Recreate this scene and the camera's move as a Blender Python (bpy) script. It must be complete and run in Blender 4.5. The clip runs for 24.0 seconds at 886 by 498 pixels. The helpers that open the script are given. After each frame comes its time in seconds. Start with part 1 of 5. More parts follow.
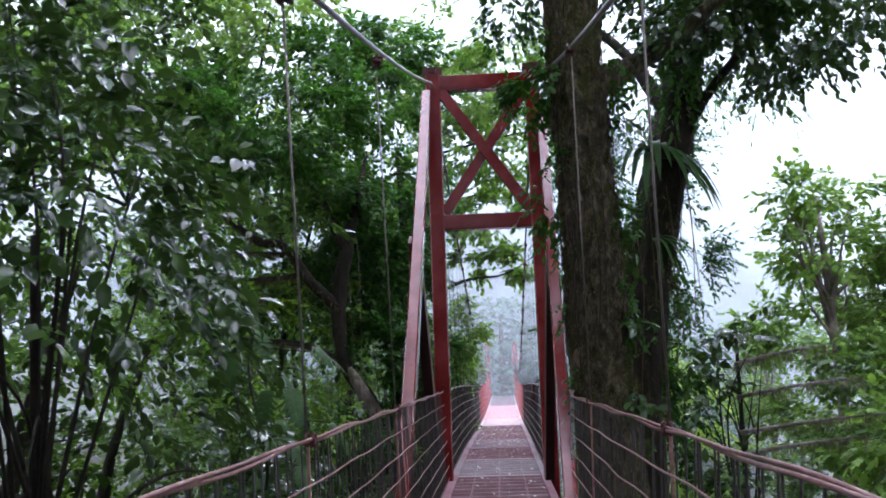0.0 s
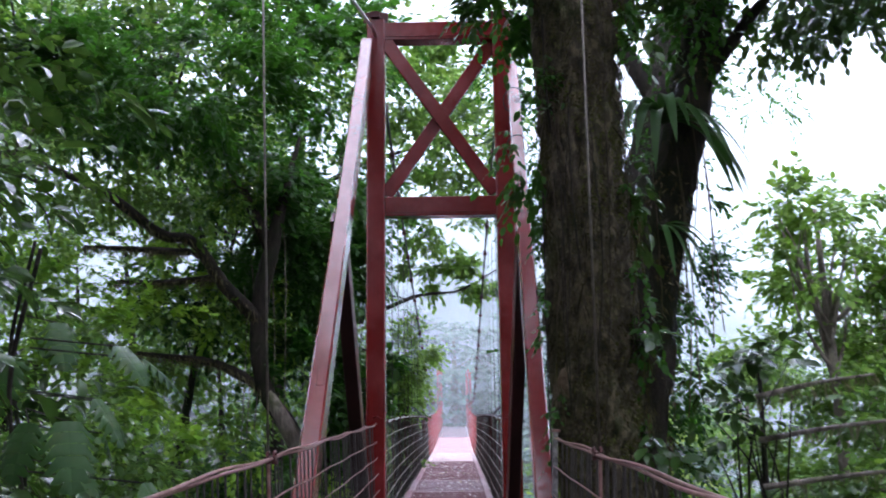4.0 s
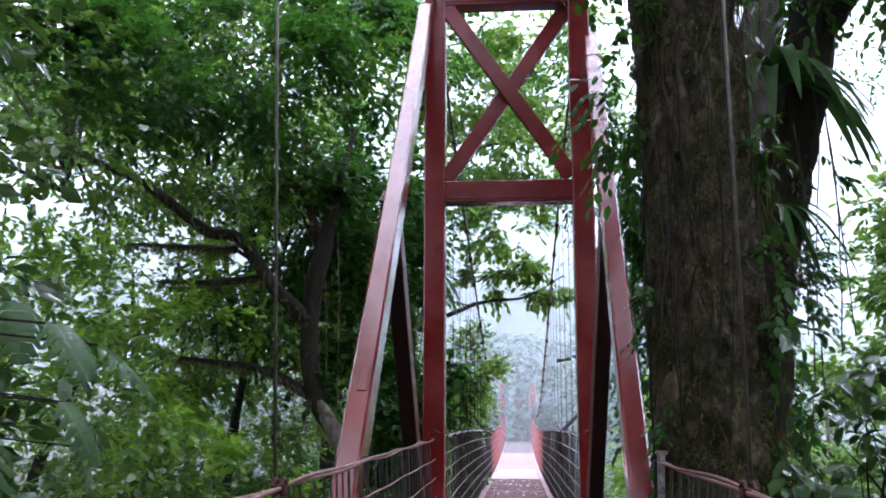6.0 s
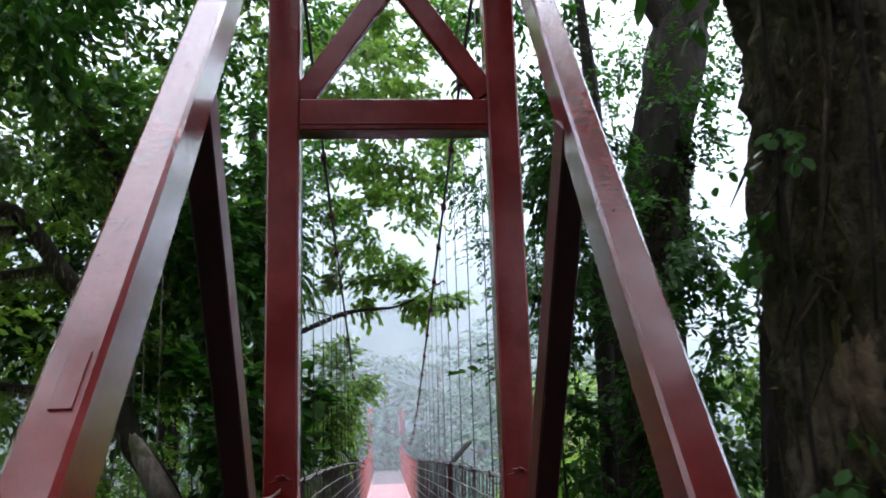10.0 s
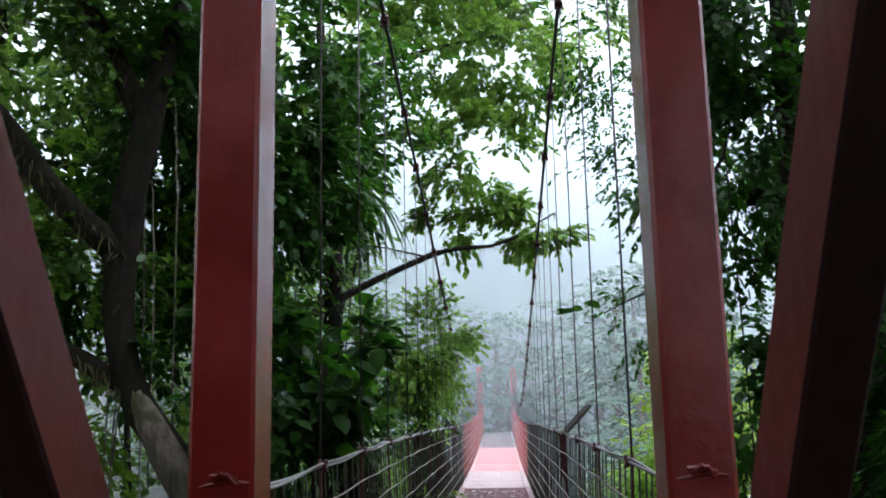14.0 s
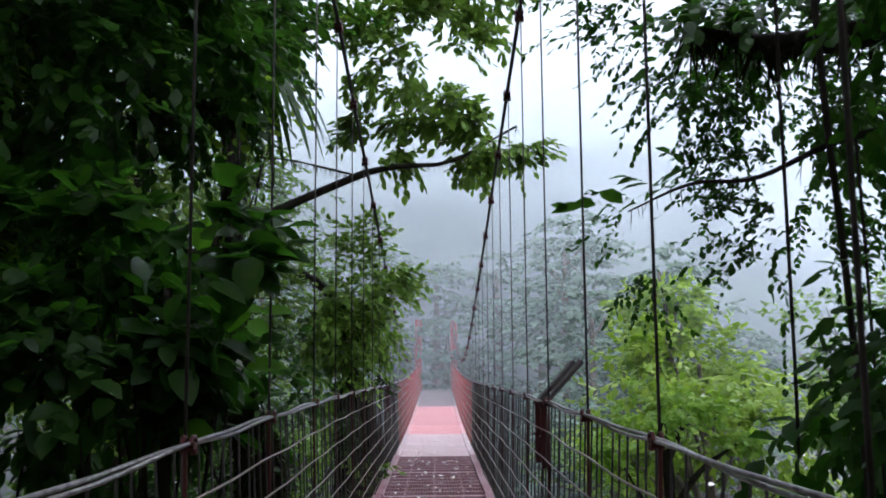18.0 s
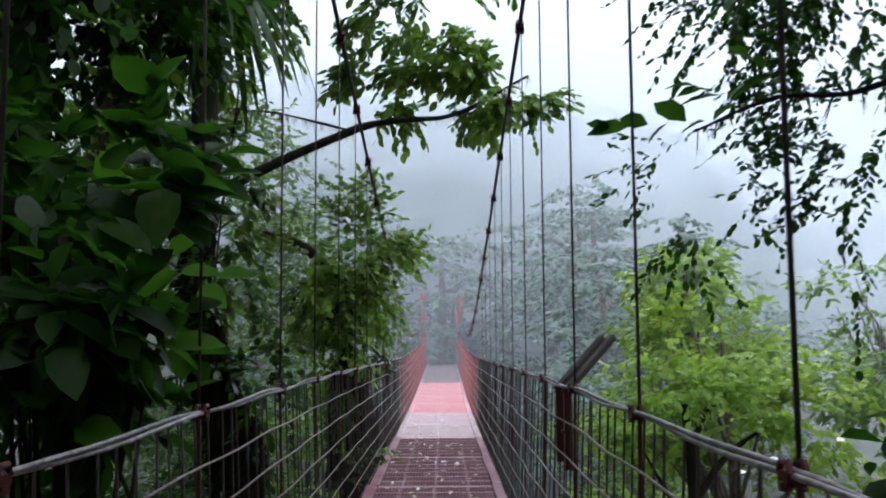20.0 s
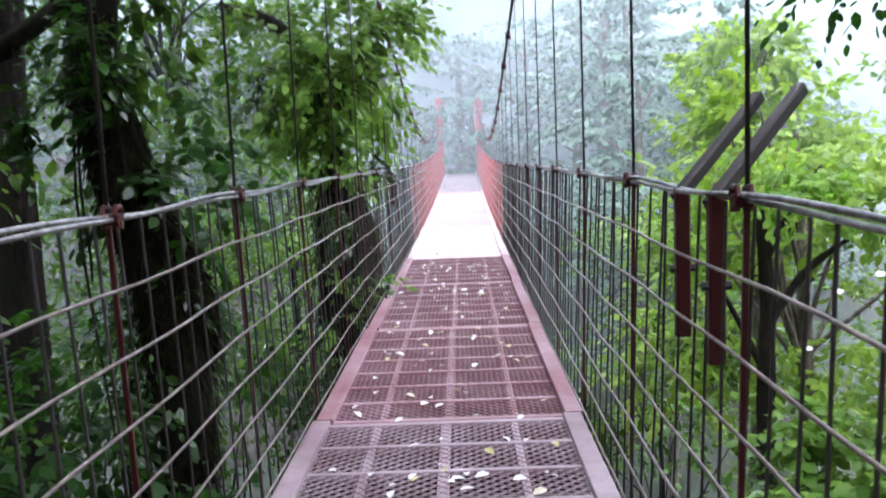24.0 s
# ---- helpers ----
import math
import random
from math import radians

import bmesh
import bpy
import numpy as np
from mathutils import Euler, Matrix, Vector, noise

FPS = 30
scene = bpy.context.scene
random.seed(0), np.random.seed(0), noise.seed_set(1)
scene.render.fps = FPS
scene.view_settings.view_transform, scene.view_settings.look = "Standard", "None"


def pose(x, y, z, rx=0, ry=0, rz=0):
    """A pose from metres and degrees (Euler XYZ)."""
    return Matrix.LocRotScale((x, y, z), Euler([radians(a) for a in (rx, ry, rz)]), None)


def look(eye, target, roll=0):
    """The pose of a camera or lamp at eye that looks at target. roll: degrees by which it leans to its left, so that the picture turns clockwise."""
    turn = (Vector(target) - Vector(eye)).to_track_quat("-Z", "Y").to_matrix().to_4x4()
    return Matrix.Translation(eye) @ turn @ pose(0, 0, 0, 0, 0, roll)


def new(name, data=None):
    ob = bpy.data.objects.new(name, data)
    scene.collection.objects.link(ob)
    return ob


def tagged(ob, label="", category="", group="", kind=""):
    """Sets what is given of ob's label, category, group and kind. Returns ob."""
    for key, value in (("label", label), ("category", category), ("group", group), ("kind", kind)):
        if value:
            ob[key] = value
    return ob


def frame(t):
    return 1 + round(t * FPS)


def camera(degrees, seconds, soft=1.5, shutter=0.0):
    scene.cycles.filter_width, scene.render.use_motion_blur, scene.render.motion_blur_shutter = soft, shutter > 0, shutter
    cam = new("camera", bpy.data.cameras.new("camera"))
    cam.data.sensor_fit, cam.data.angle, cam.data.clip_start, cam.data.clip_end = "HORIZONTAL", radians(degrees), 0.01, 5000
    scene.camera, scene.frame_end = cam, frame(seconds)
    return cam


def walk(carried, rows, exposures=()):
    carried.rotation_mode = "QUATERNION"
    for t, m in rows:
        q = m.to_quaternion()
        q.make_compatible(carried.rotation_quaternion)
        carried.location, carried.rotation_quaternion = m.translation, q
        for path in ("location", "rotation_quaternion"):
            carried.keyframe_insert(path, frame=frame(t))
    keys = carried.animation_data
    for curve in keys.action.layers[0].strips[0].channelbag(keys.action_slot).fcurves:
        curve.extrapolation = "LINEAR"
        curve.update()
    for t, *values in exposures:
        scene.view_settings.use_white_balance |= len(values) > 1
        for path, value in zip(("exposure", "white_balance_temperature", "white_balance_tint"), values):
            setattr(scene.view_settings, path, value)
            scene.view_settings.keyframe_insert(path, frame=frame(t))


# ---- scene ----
from mathutils.bvhtree import BVHTree
# ---------------------------------------------------------------- camera
cam = camera(52.7, 24.0, soft=1.8, shutter=0.4)
METRES, EYE, TILT, LEAN, TURN = 16.0, 1.45, 0.0, 0.0, 3.3
ROWS = [
    (0.0, 0.0, 0.0, 0.0, 0.27, 7.9, 1.97),
    (0.5, 0.0024, 0.0179, -0.002, 0.59, 7.69, 1.67),
    (1.0, 0.0056, 0.0377, -0.0017, 0.59, 6.3, 1.41),
    (1.5, 0.0031, 0.0633, -0.002, -1.4, 6.62, 0.97),
    (3.5, 0.0057, 0.156, -0.003, -4.73, 9.25, 0.72),
    (4.0, 0.0112, 0.1722, -0.0008, -2.75, 9.63, 0.76),
    (4.5, 0.01, 0.191, -0.0017, -0.78, 11.17, 0.16),
    (5.0, 0.0071, 0.2079, -0.001, -0.46, 11.31, 0.34),
    (5.5, 0.0093, 0.2278, -0.0016, -0.42, 10.99, 0.63),
    (6.0, 0.0116, 0.2463, -0.0017, 1.17, 10.51, -0.08),
    (6.5, 0.0092, 0.2695, -0.0009, -0.07, 10.37, -0.19),
    (7.0, 0.0096, 0.29, -0.0018, -2.86, 9.75, 0.38),
    (7.5, 0.0133, 0.3101, -0.0004, -2.81, 8.3, 0.62),
    (8.0, 0.0107, 0.3349, -0.0003, -2.54, 8.38, 0.63),
    (8.5, 0.0103, 0.3546, -0.0012, -4.71, 9.06, 1.42),
    (9.0, 0.0144, 0.3752, 0.0006, -5.1, 9.44, 1.44),
    (9.5, 0.0136, 0.4004, -0.0002, -4.23, 11.48, 1.08),
    (10.0, 0.0124, 0.4235, 0.001, -7.27, 12.03, 1.7),
    (10.5, 0.0181, 0.446, 0.0026, -3.6, 10.59, 1.73),
    (11.0, 0.0192, 0.4699, 0.0023, -0.53, 7.37, 1.74),
    (11.5, 0.0193, 0.4917, 0.0038, -2.97, 6.49, 2.93),
    (13.5, 0.0351, 0.5766, 0.0027, -2.44, 9.78, 2.71),
    (14.0, 0.0371, 0.5931, 0.002, -0.03, 9.75, 1.2),
    (14.5, 0.0356, 0.6145, 0.0024, -0.82, 9.13, 0.73),
    (15.0, 0.0369, 0.6357, 0.0006, -2.86, 8.06, 0.6),
    (15.5, 0.0403, 0.659, 0.0008, -2.09, 6.65, 0.26),
    (16.0, 0.0386, 0.6834, 0.0012, -2.93, 6.63, 0.08),
    (16.5, 0.0402, 0.7048, 0.0002, -4.92, 6.55, 0.6),
    (17.0, 0.0424, 0.7265, 0.0006, -3.51, 7.12, 0.37),
    (17.5, 0.0413, 0.7481, 0.0006, -3.73, 7.08, 0.43),
    (19.5, 0.0469, 0.8216, 0.0002, -4.33, 6.04, 0.49),
    (20.0, 0.0499, 0.8398, 0.0004, -3.59, 5.31, 0.38),
    (20.5, 0.05, 0.861, -0.0028, -1.27, 1.58, 0.62),
    (21.0, 0.0507, 0.8805, -0.0046, -4.93, -4.96, 1.76),
    (21.5, 0.0549, 0.8999, -0.0049, -3.63, -6.98, 1.71),
    (22.0, 0.0548, 0.9208, -0.0061, -2.51, -6.74, 1.53),
    (22.5, 0.0543, 0.9374, -0.0073, -5.85, -5.35, 1.86),
    (23.0, 0.0579, 0.9542, -0.0074, -6.31, -5.18, 2.46),
    (23.5, 0.0609, 0.9716, -0.0089, -2.62, -3.6, 2.63),
    (24.0, 0.0615, 0.9908, -0.008, -2.36, -6.75, 2.36),
]
walk(cam, [(t, pose(0.09, 0, EYE, TILT, LEAN, TURN) @ pose(METRES * x, METRES * y, METRES * z, 90 + pitch, roll, yaw)) for t, x, y, z, yaw, pitch, roll in ROWS],
     [(0, 0.84, 5900, 27), (4, 0.94, 5850, 27), (6, 1.08, 5850, 26), (8, 1.12, 6000, 24), (9, 0.98, 6100, 22), (10, 0.72, 6150, 19), (11.5, 0.66, 6150, 16), (14, 0.64, 6150, 15), (15, 0.56, 6100, 16), (17.5, 0.24, 6150, 21), (19.5, 0.05, 6150, 22), (21, 0.7, 6200, 18), (22, 1.28, 6050, 22), (24, 1.32, 6050, 21)])

# ---------------------------------------------------------------- light: thin bright overcast over a misty valley
SUN_ELEVATION, SUN_ROTATION = radians(44), radians(22)
world = bpy.data.worlds.new("overcast_sky")
scene.world = world
world.use_nodes = True
wn, wl = world.node_tree.nodes, world.node_tree.links
wn.clear()
sky = wn.new("ShaderNodeTexSky")
sky.sky_type, sky.sun_disc = "NISHITA", False
sky.sun_elevation, sky.sun_rotation = SUN_ELEVATION, SUN_ROTATION
sky.air_density, sky.dust_density = 1.0, 4.0
sky_bg = wn.new("ShaderNodeBackground")
sky_bg.inputs["Strength"].default_value = 0.08
cloud_bg = wn.new("ShaderNodeBackground")
cloud_bg.inputs["Color"].default_value = (0.93, 0.97, 1.0, 1)
cloud_bg.inputs["Strength"].default_value = 2.5
both = wn.new("ShaderNodeAddShader")
out = wn.new("ShaderNodeOutputWorld")
wl.new(sky.outputs["Color"], sky_bg.inputs["Color"])
wl.new(sky_bg.outputs[0], both.inputs[0])
wl.new(cloud_bg.outputs[0], both.inputs[1])
wl.new(both.outputs[0], out.inputs["Surface"])
sun = new("sun", bpy.data.lights.new("sun", "SUN"))
sun.data.energy, sun.data.angle, sun.data.color = 1.5, radians(25), (1.0, 0.97, 0.92)
sun.matrix_world = look((0, 0, 0), (-math.sin(SUN_ROTATION) * math.cos(SUN_ELEVATION), -math.cos(SUN_ROTATION) * math.cos(SUN_ELEVATION), -math.sin(SUN_ELEVATION)))

# ---------------------------------------------------------------- materials
def nodes_of(name):
    m = bpy.data.materials.new(name)
    m.use_nodes = True
    nt = m.node_tree
    b = nt.nodes["Principled BSDF"]
    return m, nt, b


def ramp(nt, fac, stops):
    r = nt.nodes.new("ShaderNodeValToRGB")
    while len(r.color_ramp.elements) < len(stops):
        r.color_ramp.elements.new(0.5)
    for e, (p, c) in zip(r.color_ramp.elements, stops):
        e.position, e.color = p, (*c, 1)
    nt.links.new(fac, r.inputs["Fac"])
    return r.outputs["Color"]


def noise_tex(nt, scale, detail=4.0, rough=0.55, stretch=(1, 1, 1)):
    tc = nt.nodes.new("ShaderNodeTexCoord")
    mp = nt.nodes.new("ShaderNodeMapping")
    mp.inputs["Scale"].default_value = stretch
    nz = nt.nodes.new("ShaderNodeTexNoise")
    nz.inputs["Scale"].default_value, nz.inputs["Detail"].default_value, nz.inputs["Roughness"].default_value = scale, detail, rough
    nt.links.new(tc.outputs["Object"], mp.inputs["Vector"])
    nt.links.new(mp.outputs["Vector"], nz.inputs["Vector"])
    return nz.outputs["Fac"]


def mix(nt, fac, a, b, kind="MIX"):
    m = nt.nodes.new("ShaderNodeMix")
    m.data_type, m.blend_type = "RGBA", kind
    for sock, v in ((m.inputs[0], fac), (m.inputs[6], a), (m.inputs[7], b)):
        if isinstance(v, (int, float)):
            sock.default_value = v
        elif isinstance(v, tuple):
            sock.default_value = (*v, 1)
        else:
            nt.links.new(v, sock)
    return m.outputs[2]


def bump(nt, b, height, strength, dist=0.01):
    n = nt.nodes.new("ShaderNodeBump")
    n.inputs["Strength"].default_value, n.inputs["Distance"].default_value = strength, dist
    nt.links.new(height, n.inputs["Height"])
    nt.links.new(n.outputs["Normal"], b.inputs["Normal"])


def rough_range(nt, b, fac, lo, hi):
    m = nt.nodes.new("ShaderNodeMapRange")
    m.inputs["To Min"].default_value, m.inputs["To Max"].default_value = lo, hi
    nt.links.new(fac, m.inputs["Value"])
    nt.links.new(m.outputs["Result"], b.inputs["Roughness"])


def paint_material(name, base, worn, dark, rough=(0.18, 0.5), spec=0.31, coat=0.0):
    """Wet weathered paint: faded patches, grime streaks running down, faint brush relief."""
    m, nt, b = nodes_of(name)
    big, fine = noise_tex(nt, 2.2, 5), noise_tex(nt, 38, 6, 0.65)
    streak = noise_tex(nt, 9, 5, 0.6, (3, 3, 0.35))
    c = mix(nt, ramp(nt, big, [(0.42, (0, 0, 0)), (0.72, (1, 1, 1))]), base, worn)
    c = mix(nt, ramp(nt, streak, [(0.55, (0, 0, 0)), (0.8, (0.35, 0.35, 0.35))]), c, dark)
    c = mix(nt, ramp(nt, fine, [(0.60, (0, 0, 0)), (0.74, (0.22, 0.22, 0.22))]), c, dark)
    nt.links.new(c, b.inputs["Base Color"])
    rough_range(nt, b, streak, *rough)
    b.inputs["Specular IOR Level"].default_value = spec
    b.inputs["Coat Weight"].default_value, b.inputs["Coat Roughness"].default_value = coat, 0.12
    hsum = nt.nodes.new("ShaderNodeMath")
    hsum.operation, hsum.inputs[1].default_value = "MULTIPLY_ADD", 3.0
    nt.links.new(noise_tex(nt, 11, 3), hsum.inputs[0])
    nt.links.new(fine, hsum.inputs[2])
    bump(nt, b, hsum.outputs[0], 0.22, 0.004)
    return m


def metal_material(name, a, c2, rough=(0.3, 0.6), metallic=0.6, scale=25):
    m, nt, b = nodes_of(name)
    f = noise_tex(nt, scale, 5, 0.6)
    nt.links.new(ramp(nt, f, [(0.35, a), (0.65, c2)]), b.inputs["Base Color"])
    b.inputs["Metallic"].default_value = metallic
    rough_range(nt, b, f, *rough)
    bump(nt, b, f, 0.3, 0.003)
    return m


def bark_material(name, dark, light, moss, moss_amount=0.5, furrow=(1.6, 1.6, 0.3), mottle=None):
    """Furrowed bark, stretched along the trunk, with patches of moss and pale lichen."""
    m, nt, b = nodes_of(name)
    fur = noise_tex(nt, 9, 8, 0.7, furrow)
    fine = noise_tex(nt, 46, 6, 0.7)
    patch = noise_tex(nt, 1.7, 6, 0.65)
    lichen = noise_tex(nt, 4.5, 5, 0.6)
    c = ramp(nt, fur, [(0.32, dark), (0.5, tuple(0.5 * (p + q) for p, q in zip(dark, light))), (0.7, light)])
    c = mix(nt, ramp(nt, noise_tex(nt, 2.6, 5, 0.6), [(0.55, (0, 0, 0)), (0.7, (0.6, 0.6, 0.6))]), c, tuple(1.5 * q for q in light))
    c = mix(nt, ramp(nt, patch, [(0.62 - 0.25 * moss_amount, (0, 0, 0)), (0.72 - 0.2 * moss_amount, (0.85, 0.85, 0.85))]), c, moss)
    if mottle:
        c = mix(nt, ramp(nt, noise_tex(nt, 15, 6, 0.7, (1, 1, 0.6)), [(0.47, (0, 0, 0)), (0.6, (0.9, 0.9, 0.9))]), c, mottle)
        c = mix(nt, ramp(nt, noise_tex(nt, 7, 5, 0.65), [(0.5, (0, 0, 0)), (0.66, (0.8, 0.8, 0.8))]), c, dark)
    c = mix(nt, ramp(nt, lichen, [(0.66, (0, 0, 0)), (0.74, (0.5, 0.5, 0.5))]), c, (0.11, 0.11, 0.08))
    nt.links.new(c, b.inputs["Base Color"])
    rough_range(nt, b, fine, 0.5, 0.95)
    b.inputs["Specular IOR Level"].default_value = 0.12
    h = nt.nodes.new("ShaderNodeMath")
    h.operation = "ADD"
    nt.links.new(fur, h.inputs[0])
    nt.links.new(fine, h.inputs[1])
    bump(nt, b, h.outputs[0], 0.9, 0.03)
    return m


def leaf_material(name, shades, gloss=0.3, through_light=0.3, under=(0.10, 0.20, 0.03), spec=0.5):
    """Wet leaves: each blade its own green, light shining through, waxy gloss."""
    m, nt, b = nodes_of(name)
    geo = nt.nodes.new("ShaderNodeNewGeometry")
    n = len(shades)
    c = ramp(nt, geo.outputs["Random Per Island"], [((i + 0.5) / n, s) for i, s in enumerate(shades)])
    spot = noise_tex(nt, 14, 4)
    c2 = mix(nt, ramp(nt, spot, [(0.55, (0, 0, 0)), (0.78, (0.35, 0.35, 0.35))]), c, (0.10, 0.11, 0.03))
    nt.links.new(c2, b.inputs["Base Color"])
    rough_range(nt, b, spot, gloss * 0.7, gloss * 1.6)
    b.inputs["Specular IOR Level"].default_value = spec
    bump(nt, b, noise_tex(nt, 60, 2), 0.15, 0.004)
    tr = nt.nodes.new("ShaderNodeBsdfTranslucent")
    nt.links.new(mix(nt, 0.5, c2, under), tr.inputs["Color"])
    ms = nt.nodes.new("ShaderNodeMixShader")
    ms.inputs[0].default_value = through_light
    nt.links.new(b.outputs[0], ms.inputs[1])
    nt.links.new(tr.outputs[0], ms.inputs[2])
    nt.links.new(ms.outputs[0], nt.nodes["Material Output"].inputs["Surface"])
    return m


def mist_material(name, density, scale):
    """A drifting bank of fine droplets: part of the light passes, part is scattered white."""
    m, nt, b = nodes_of(name)
    nt.nodes.remove(b)
    tr, df, tl = (nt.nodes.new("ShaderNodeBsdf" + k) for k in ("Transparent", "Diffuse", "Translucent"))
    for s in (df, tl):
        s.inputs["Color"].default_value = (0.84, 0.94, 1.0, 1)
    half, ms = nt.nodes.new("ShaderNodeMixShader"), nt.nodes.new("ShaderNodeMixShader")
    half.inputs[0].default_value = 0.5
    nt.links.new(df.outputs[0], half.inputs[1])
    nt.links.new(tl.outputs[0], half.inputs[2])
    f = noise_tex(nt, scale, 3, 0.5, (1, 1, 1.6))
    mr = nt.nodes.new("ShaderNodeMapRange")
    mr.inputs["From Min"].default_value, mr.inputs["From Max"].default_value = 0.3, 0.7
    mr.inputs["To Min"].default_value, mr.inputs["To Max"].default_value = density * 0.55, density * 1.3
    nt.links.new(f, mr.inputs["Value"])
    nt.links.new(mr.outputs["Result"], ms.inputs[0])
    nt.links.new(tr.outputs[0], ms.inputs[1])
    nt.links.new(half.outputs[0], ms.inputs[2])
    nt.links.new(ms.outputs[0], nt.nodes["Material Output"].inputs["Surface"])
    return m


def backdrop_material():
    """Emission sheet before the far hillside: its glow stands in for lit haze, thinning out upward."""
    m, nt, b = nodes_of("far_haze_glow")
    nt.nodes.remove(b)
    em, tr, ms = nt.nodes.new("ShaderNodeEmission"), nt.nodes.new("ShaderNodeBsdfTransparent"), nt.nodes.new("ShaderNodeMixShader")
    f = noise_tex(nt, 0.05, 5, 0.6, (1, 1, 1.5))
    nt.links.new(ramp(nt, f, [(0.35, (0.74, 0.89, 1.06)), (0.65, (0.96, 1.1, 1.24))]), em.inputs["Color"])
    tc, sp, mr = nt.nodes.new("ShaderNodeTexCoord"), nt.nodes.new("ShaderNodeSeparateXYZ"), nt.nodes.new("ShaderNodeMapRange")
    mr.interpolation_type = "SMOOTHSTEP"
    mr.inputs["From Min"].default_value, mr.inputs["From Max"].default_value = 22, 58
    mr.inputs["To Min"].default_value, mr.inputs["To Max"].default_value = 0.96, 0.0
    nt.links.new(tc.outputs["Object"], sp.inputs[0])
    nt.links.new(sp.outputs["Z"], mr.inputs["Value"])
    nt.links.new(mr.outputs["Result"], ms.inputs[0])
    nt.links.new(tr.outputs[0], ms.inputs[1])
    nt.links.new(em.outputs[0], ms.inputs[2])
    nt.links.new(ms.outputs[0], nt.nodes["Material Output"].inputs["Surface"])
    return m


RED = paint_material("red_paint", (0.122, 0.0068, 0.0058), (0.20, 0.026, 0.026), (0.05, 0.007, 0.007), (0.08, 0.32), 0.33)
RED_WET = paint_material("rain_wet_red_paint", (0.122, 0.0068, 0.0058), (0.20, 0.026, 0.026), (0.05, 0.007, 0.007), (0.09, 0.32), 0.5, 0.55)
# Red of the far railings and posts, lightened in colour for haze glare.
RED_HAZE = paint_material("haze_bright_red_paint", (0.36, 0.05, 0.052), (0.46, 0.12, 0.12), (0.2, 0.03, 0.03), (0.2, 0.45))
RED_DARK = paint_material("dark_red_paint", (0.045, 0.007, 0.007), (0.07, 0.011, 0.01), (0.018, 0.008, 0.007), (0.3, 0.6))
# Darker, duller red for the inner braces.
RED_DULL = paint_material("dull_red_paint", (0.075, 0.010, 0.009), (0.11, 0.018, 0.017), (0.03, 0.006, 0.006), (0.25, 0.5), 0.3)
# Shade on brace undersides and below the deck is put into this colour.
RED_SHADED = paint_material("shade_blackened_red_paint", (0.014, 0.004, 0.004), (0.024, 0.006, 0.006), (0.006, 0.004, 0.004), (0.45, 0.75), 0.2)
DECK_PAINT = paint_material("worn_deck_paint", (0.24, 0.105, 0.12), (0.40, 0.27, 0.30), (0.11, 0.05, 0.055), (0.22, 0.55))
DECK_MESH = paint_material("worn_mesh_paint", (0.15, 0.068, 0.075), (0.25, 0.15, 0.17), (0.08, 0.035, 0.04), (0.25, 0.6))
# Sky brightness and pink glare on far panels are put into these paints.
DECK_SKYLIT = paint_material("skylit_deck_paint", (0.66, 0.52, 0.53), (0.74, 0.63, 0.64), (0.5, 0.36, 0.36), (0.15, 0.4))
DECK_GLARE = paint_material("pink_glare_deck_paint", (0.70, 0.33, 0.335), (0.78, 0.46, 0.465), (0.5, 0.2, 0.205), (0.2, 0.45))
LILAC_MESH = paint_material("bare_lilac_grey_mesh", (0.25, 0.165, 0.185), (0.40, 0.31, 0.34), (0.14, 0.08, 0.09), (0.2, 0.5))
GREY_DECK = paint_material("bare_grey_plate", (0.24, 0.19, 0.20), (0.34, 0.29, 0.30), (0.14, 0.09, 0.09), (0.18, 0.5))
CABLE = metal_material("wet_steel_cable", (0.09, 0.075, 0.075), (0.36, 0.34, 0.34), (0.25, 0.5), 0.7)
RUSTY = metal_material("rusty_cable", (0.17, 0.07, 0.06), (0.32, 0.19, 0.175), (0.35, 0.65), 0.4)
WIRE = metal_material("dull_wire", (0.12, 0.085, 0.075), (0.25, 0.20, 0.18), (0.4, 0.65), 0.4)
DARK_STEEL = metal_material("dark_steel", (0.012, 0.010, 0.009), (0.04, 0.03, 0.026), (0.4, 0.7), 0.1)
ROD = metal_material("weathered_rod", (0.07, 0.06, 0.05), (0.14, 0.12, 0.10), (0.4, 0.65), 0.4)
BARK = bark_material("dark_mossy_bark", (0.005, 0.0045, 0.0035), (0.075, 0.061, 0.041), (0.036, 0.043, 0.012), 0.65, (1.3, 1.3, 0.75), (0.125, 0.104, 0.062))
MOSS_OLIVE = leaf_material("cushion_moss", [(0.05, 0.062, 0.015), (0.07, 0.08, 0.02), (0.035, 0.045, 0.012), (0.09, 0.092, 0.03)], 0.85, 0.12, (0.04, 0.05, 0.01), 0.05)
BARK_PALE = bark_material("pale_mossy_bark", (0.05, 0.042, 0.032), (0.26, 0.22, 0.18), (0.05, 0.06, 0.02), 0.4)
BARK_DARK = bark_material("black_wet_bark", (0.006, 0.005, 0.004), (0.03, 0.024, 0.018), (0.012, 0.016, 0.006), 0.5)
# Darker copy of the trunk moss, with the trunks' shade in its colour.
MOSS_SHADE = leaf_material("moss_blackened_for_shade", [(0.010, 0.010, 0.005), (0.018, 0.017, 0.007), (0.013, 0.010, 0.006)], 0.8, 0.12, (0.02, 0.02, 0.007), 0.08)
MOSS_DARK = leaf_material("trunk_moss", [(0.022, 0.022, 0.008), (0.04, 0.038, 0.012), (0.03, 0.022, 0.012), (0.055, 0.052, 0.016)], 0.8, 0.15, (0.04, 0.04, 0.012), 0.1)
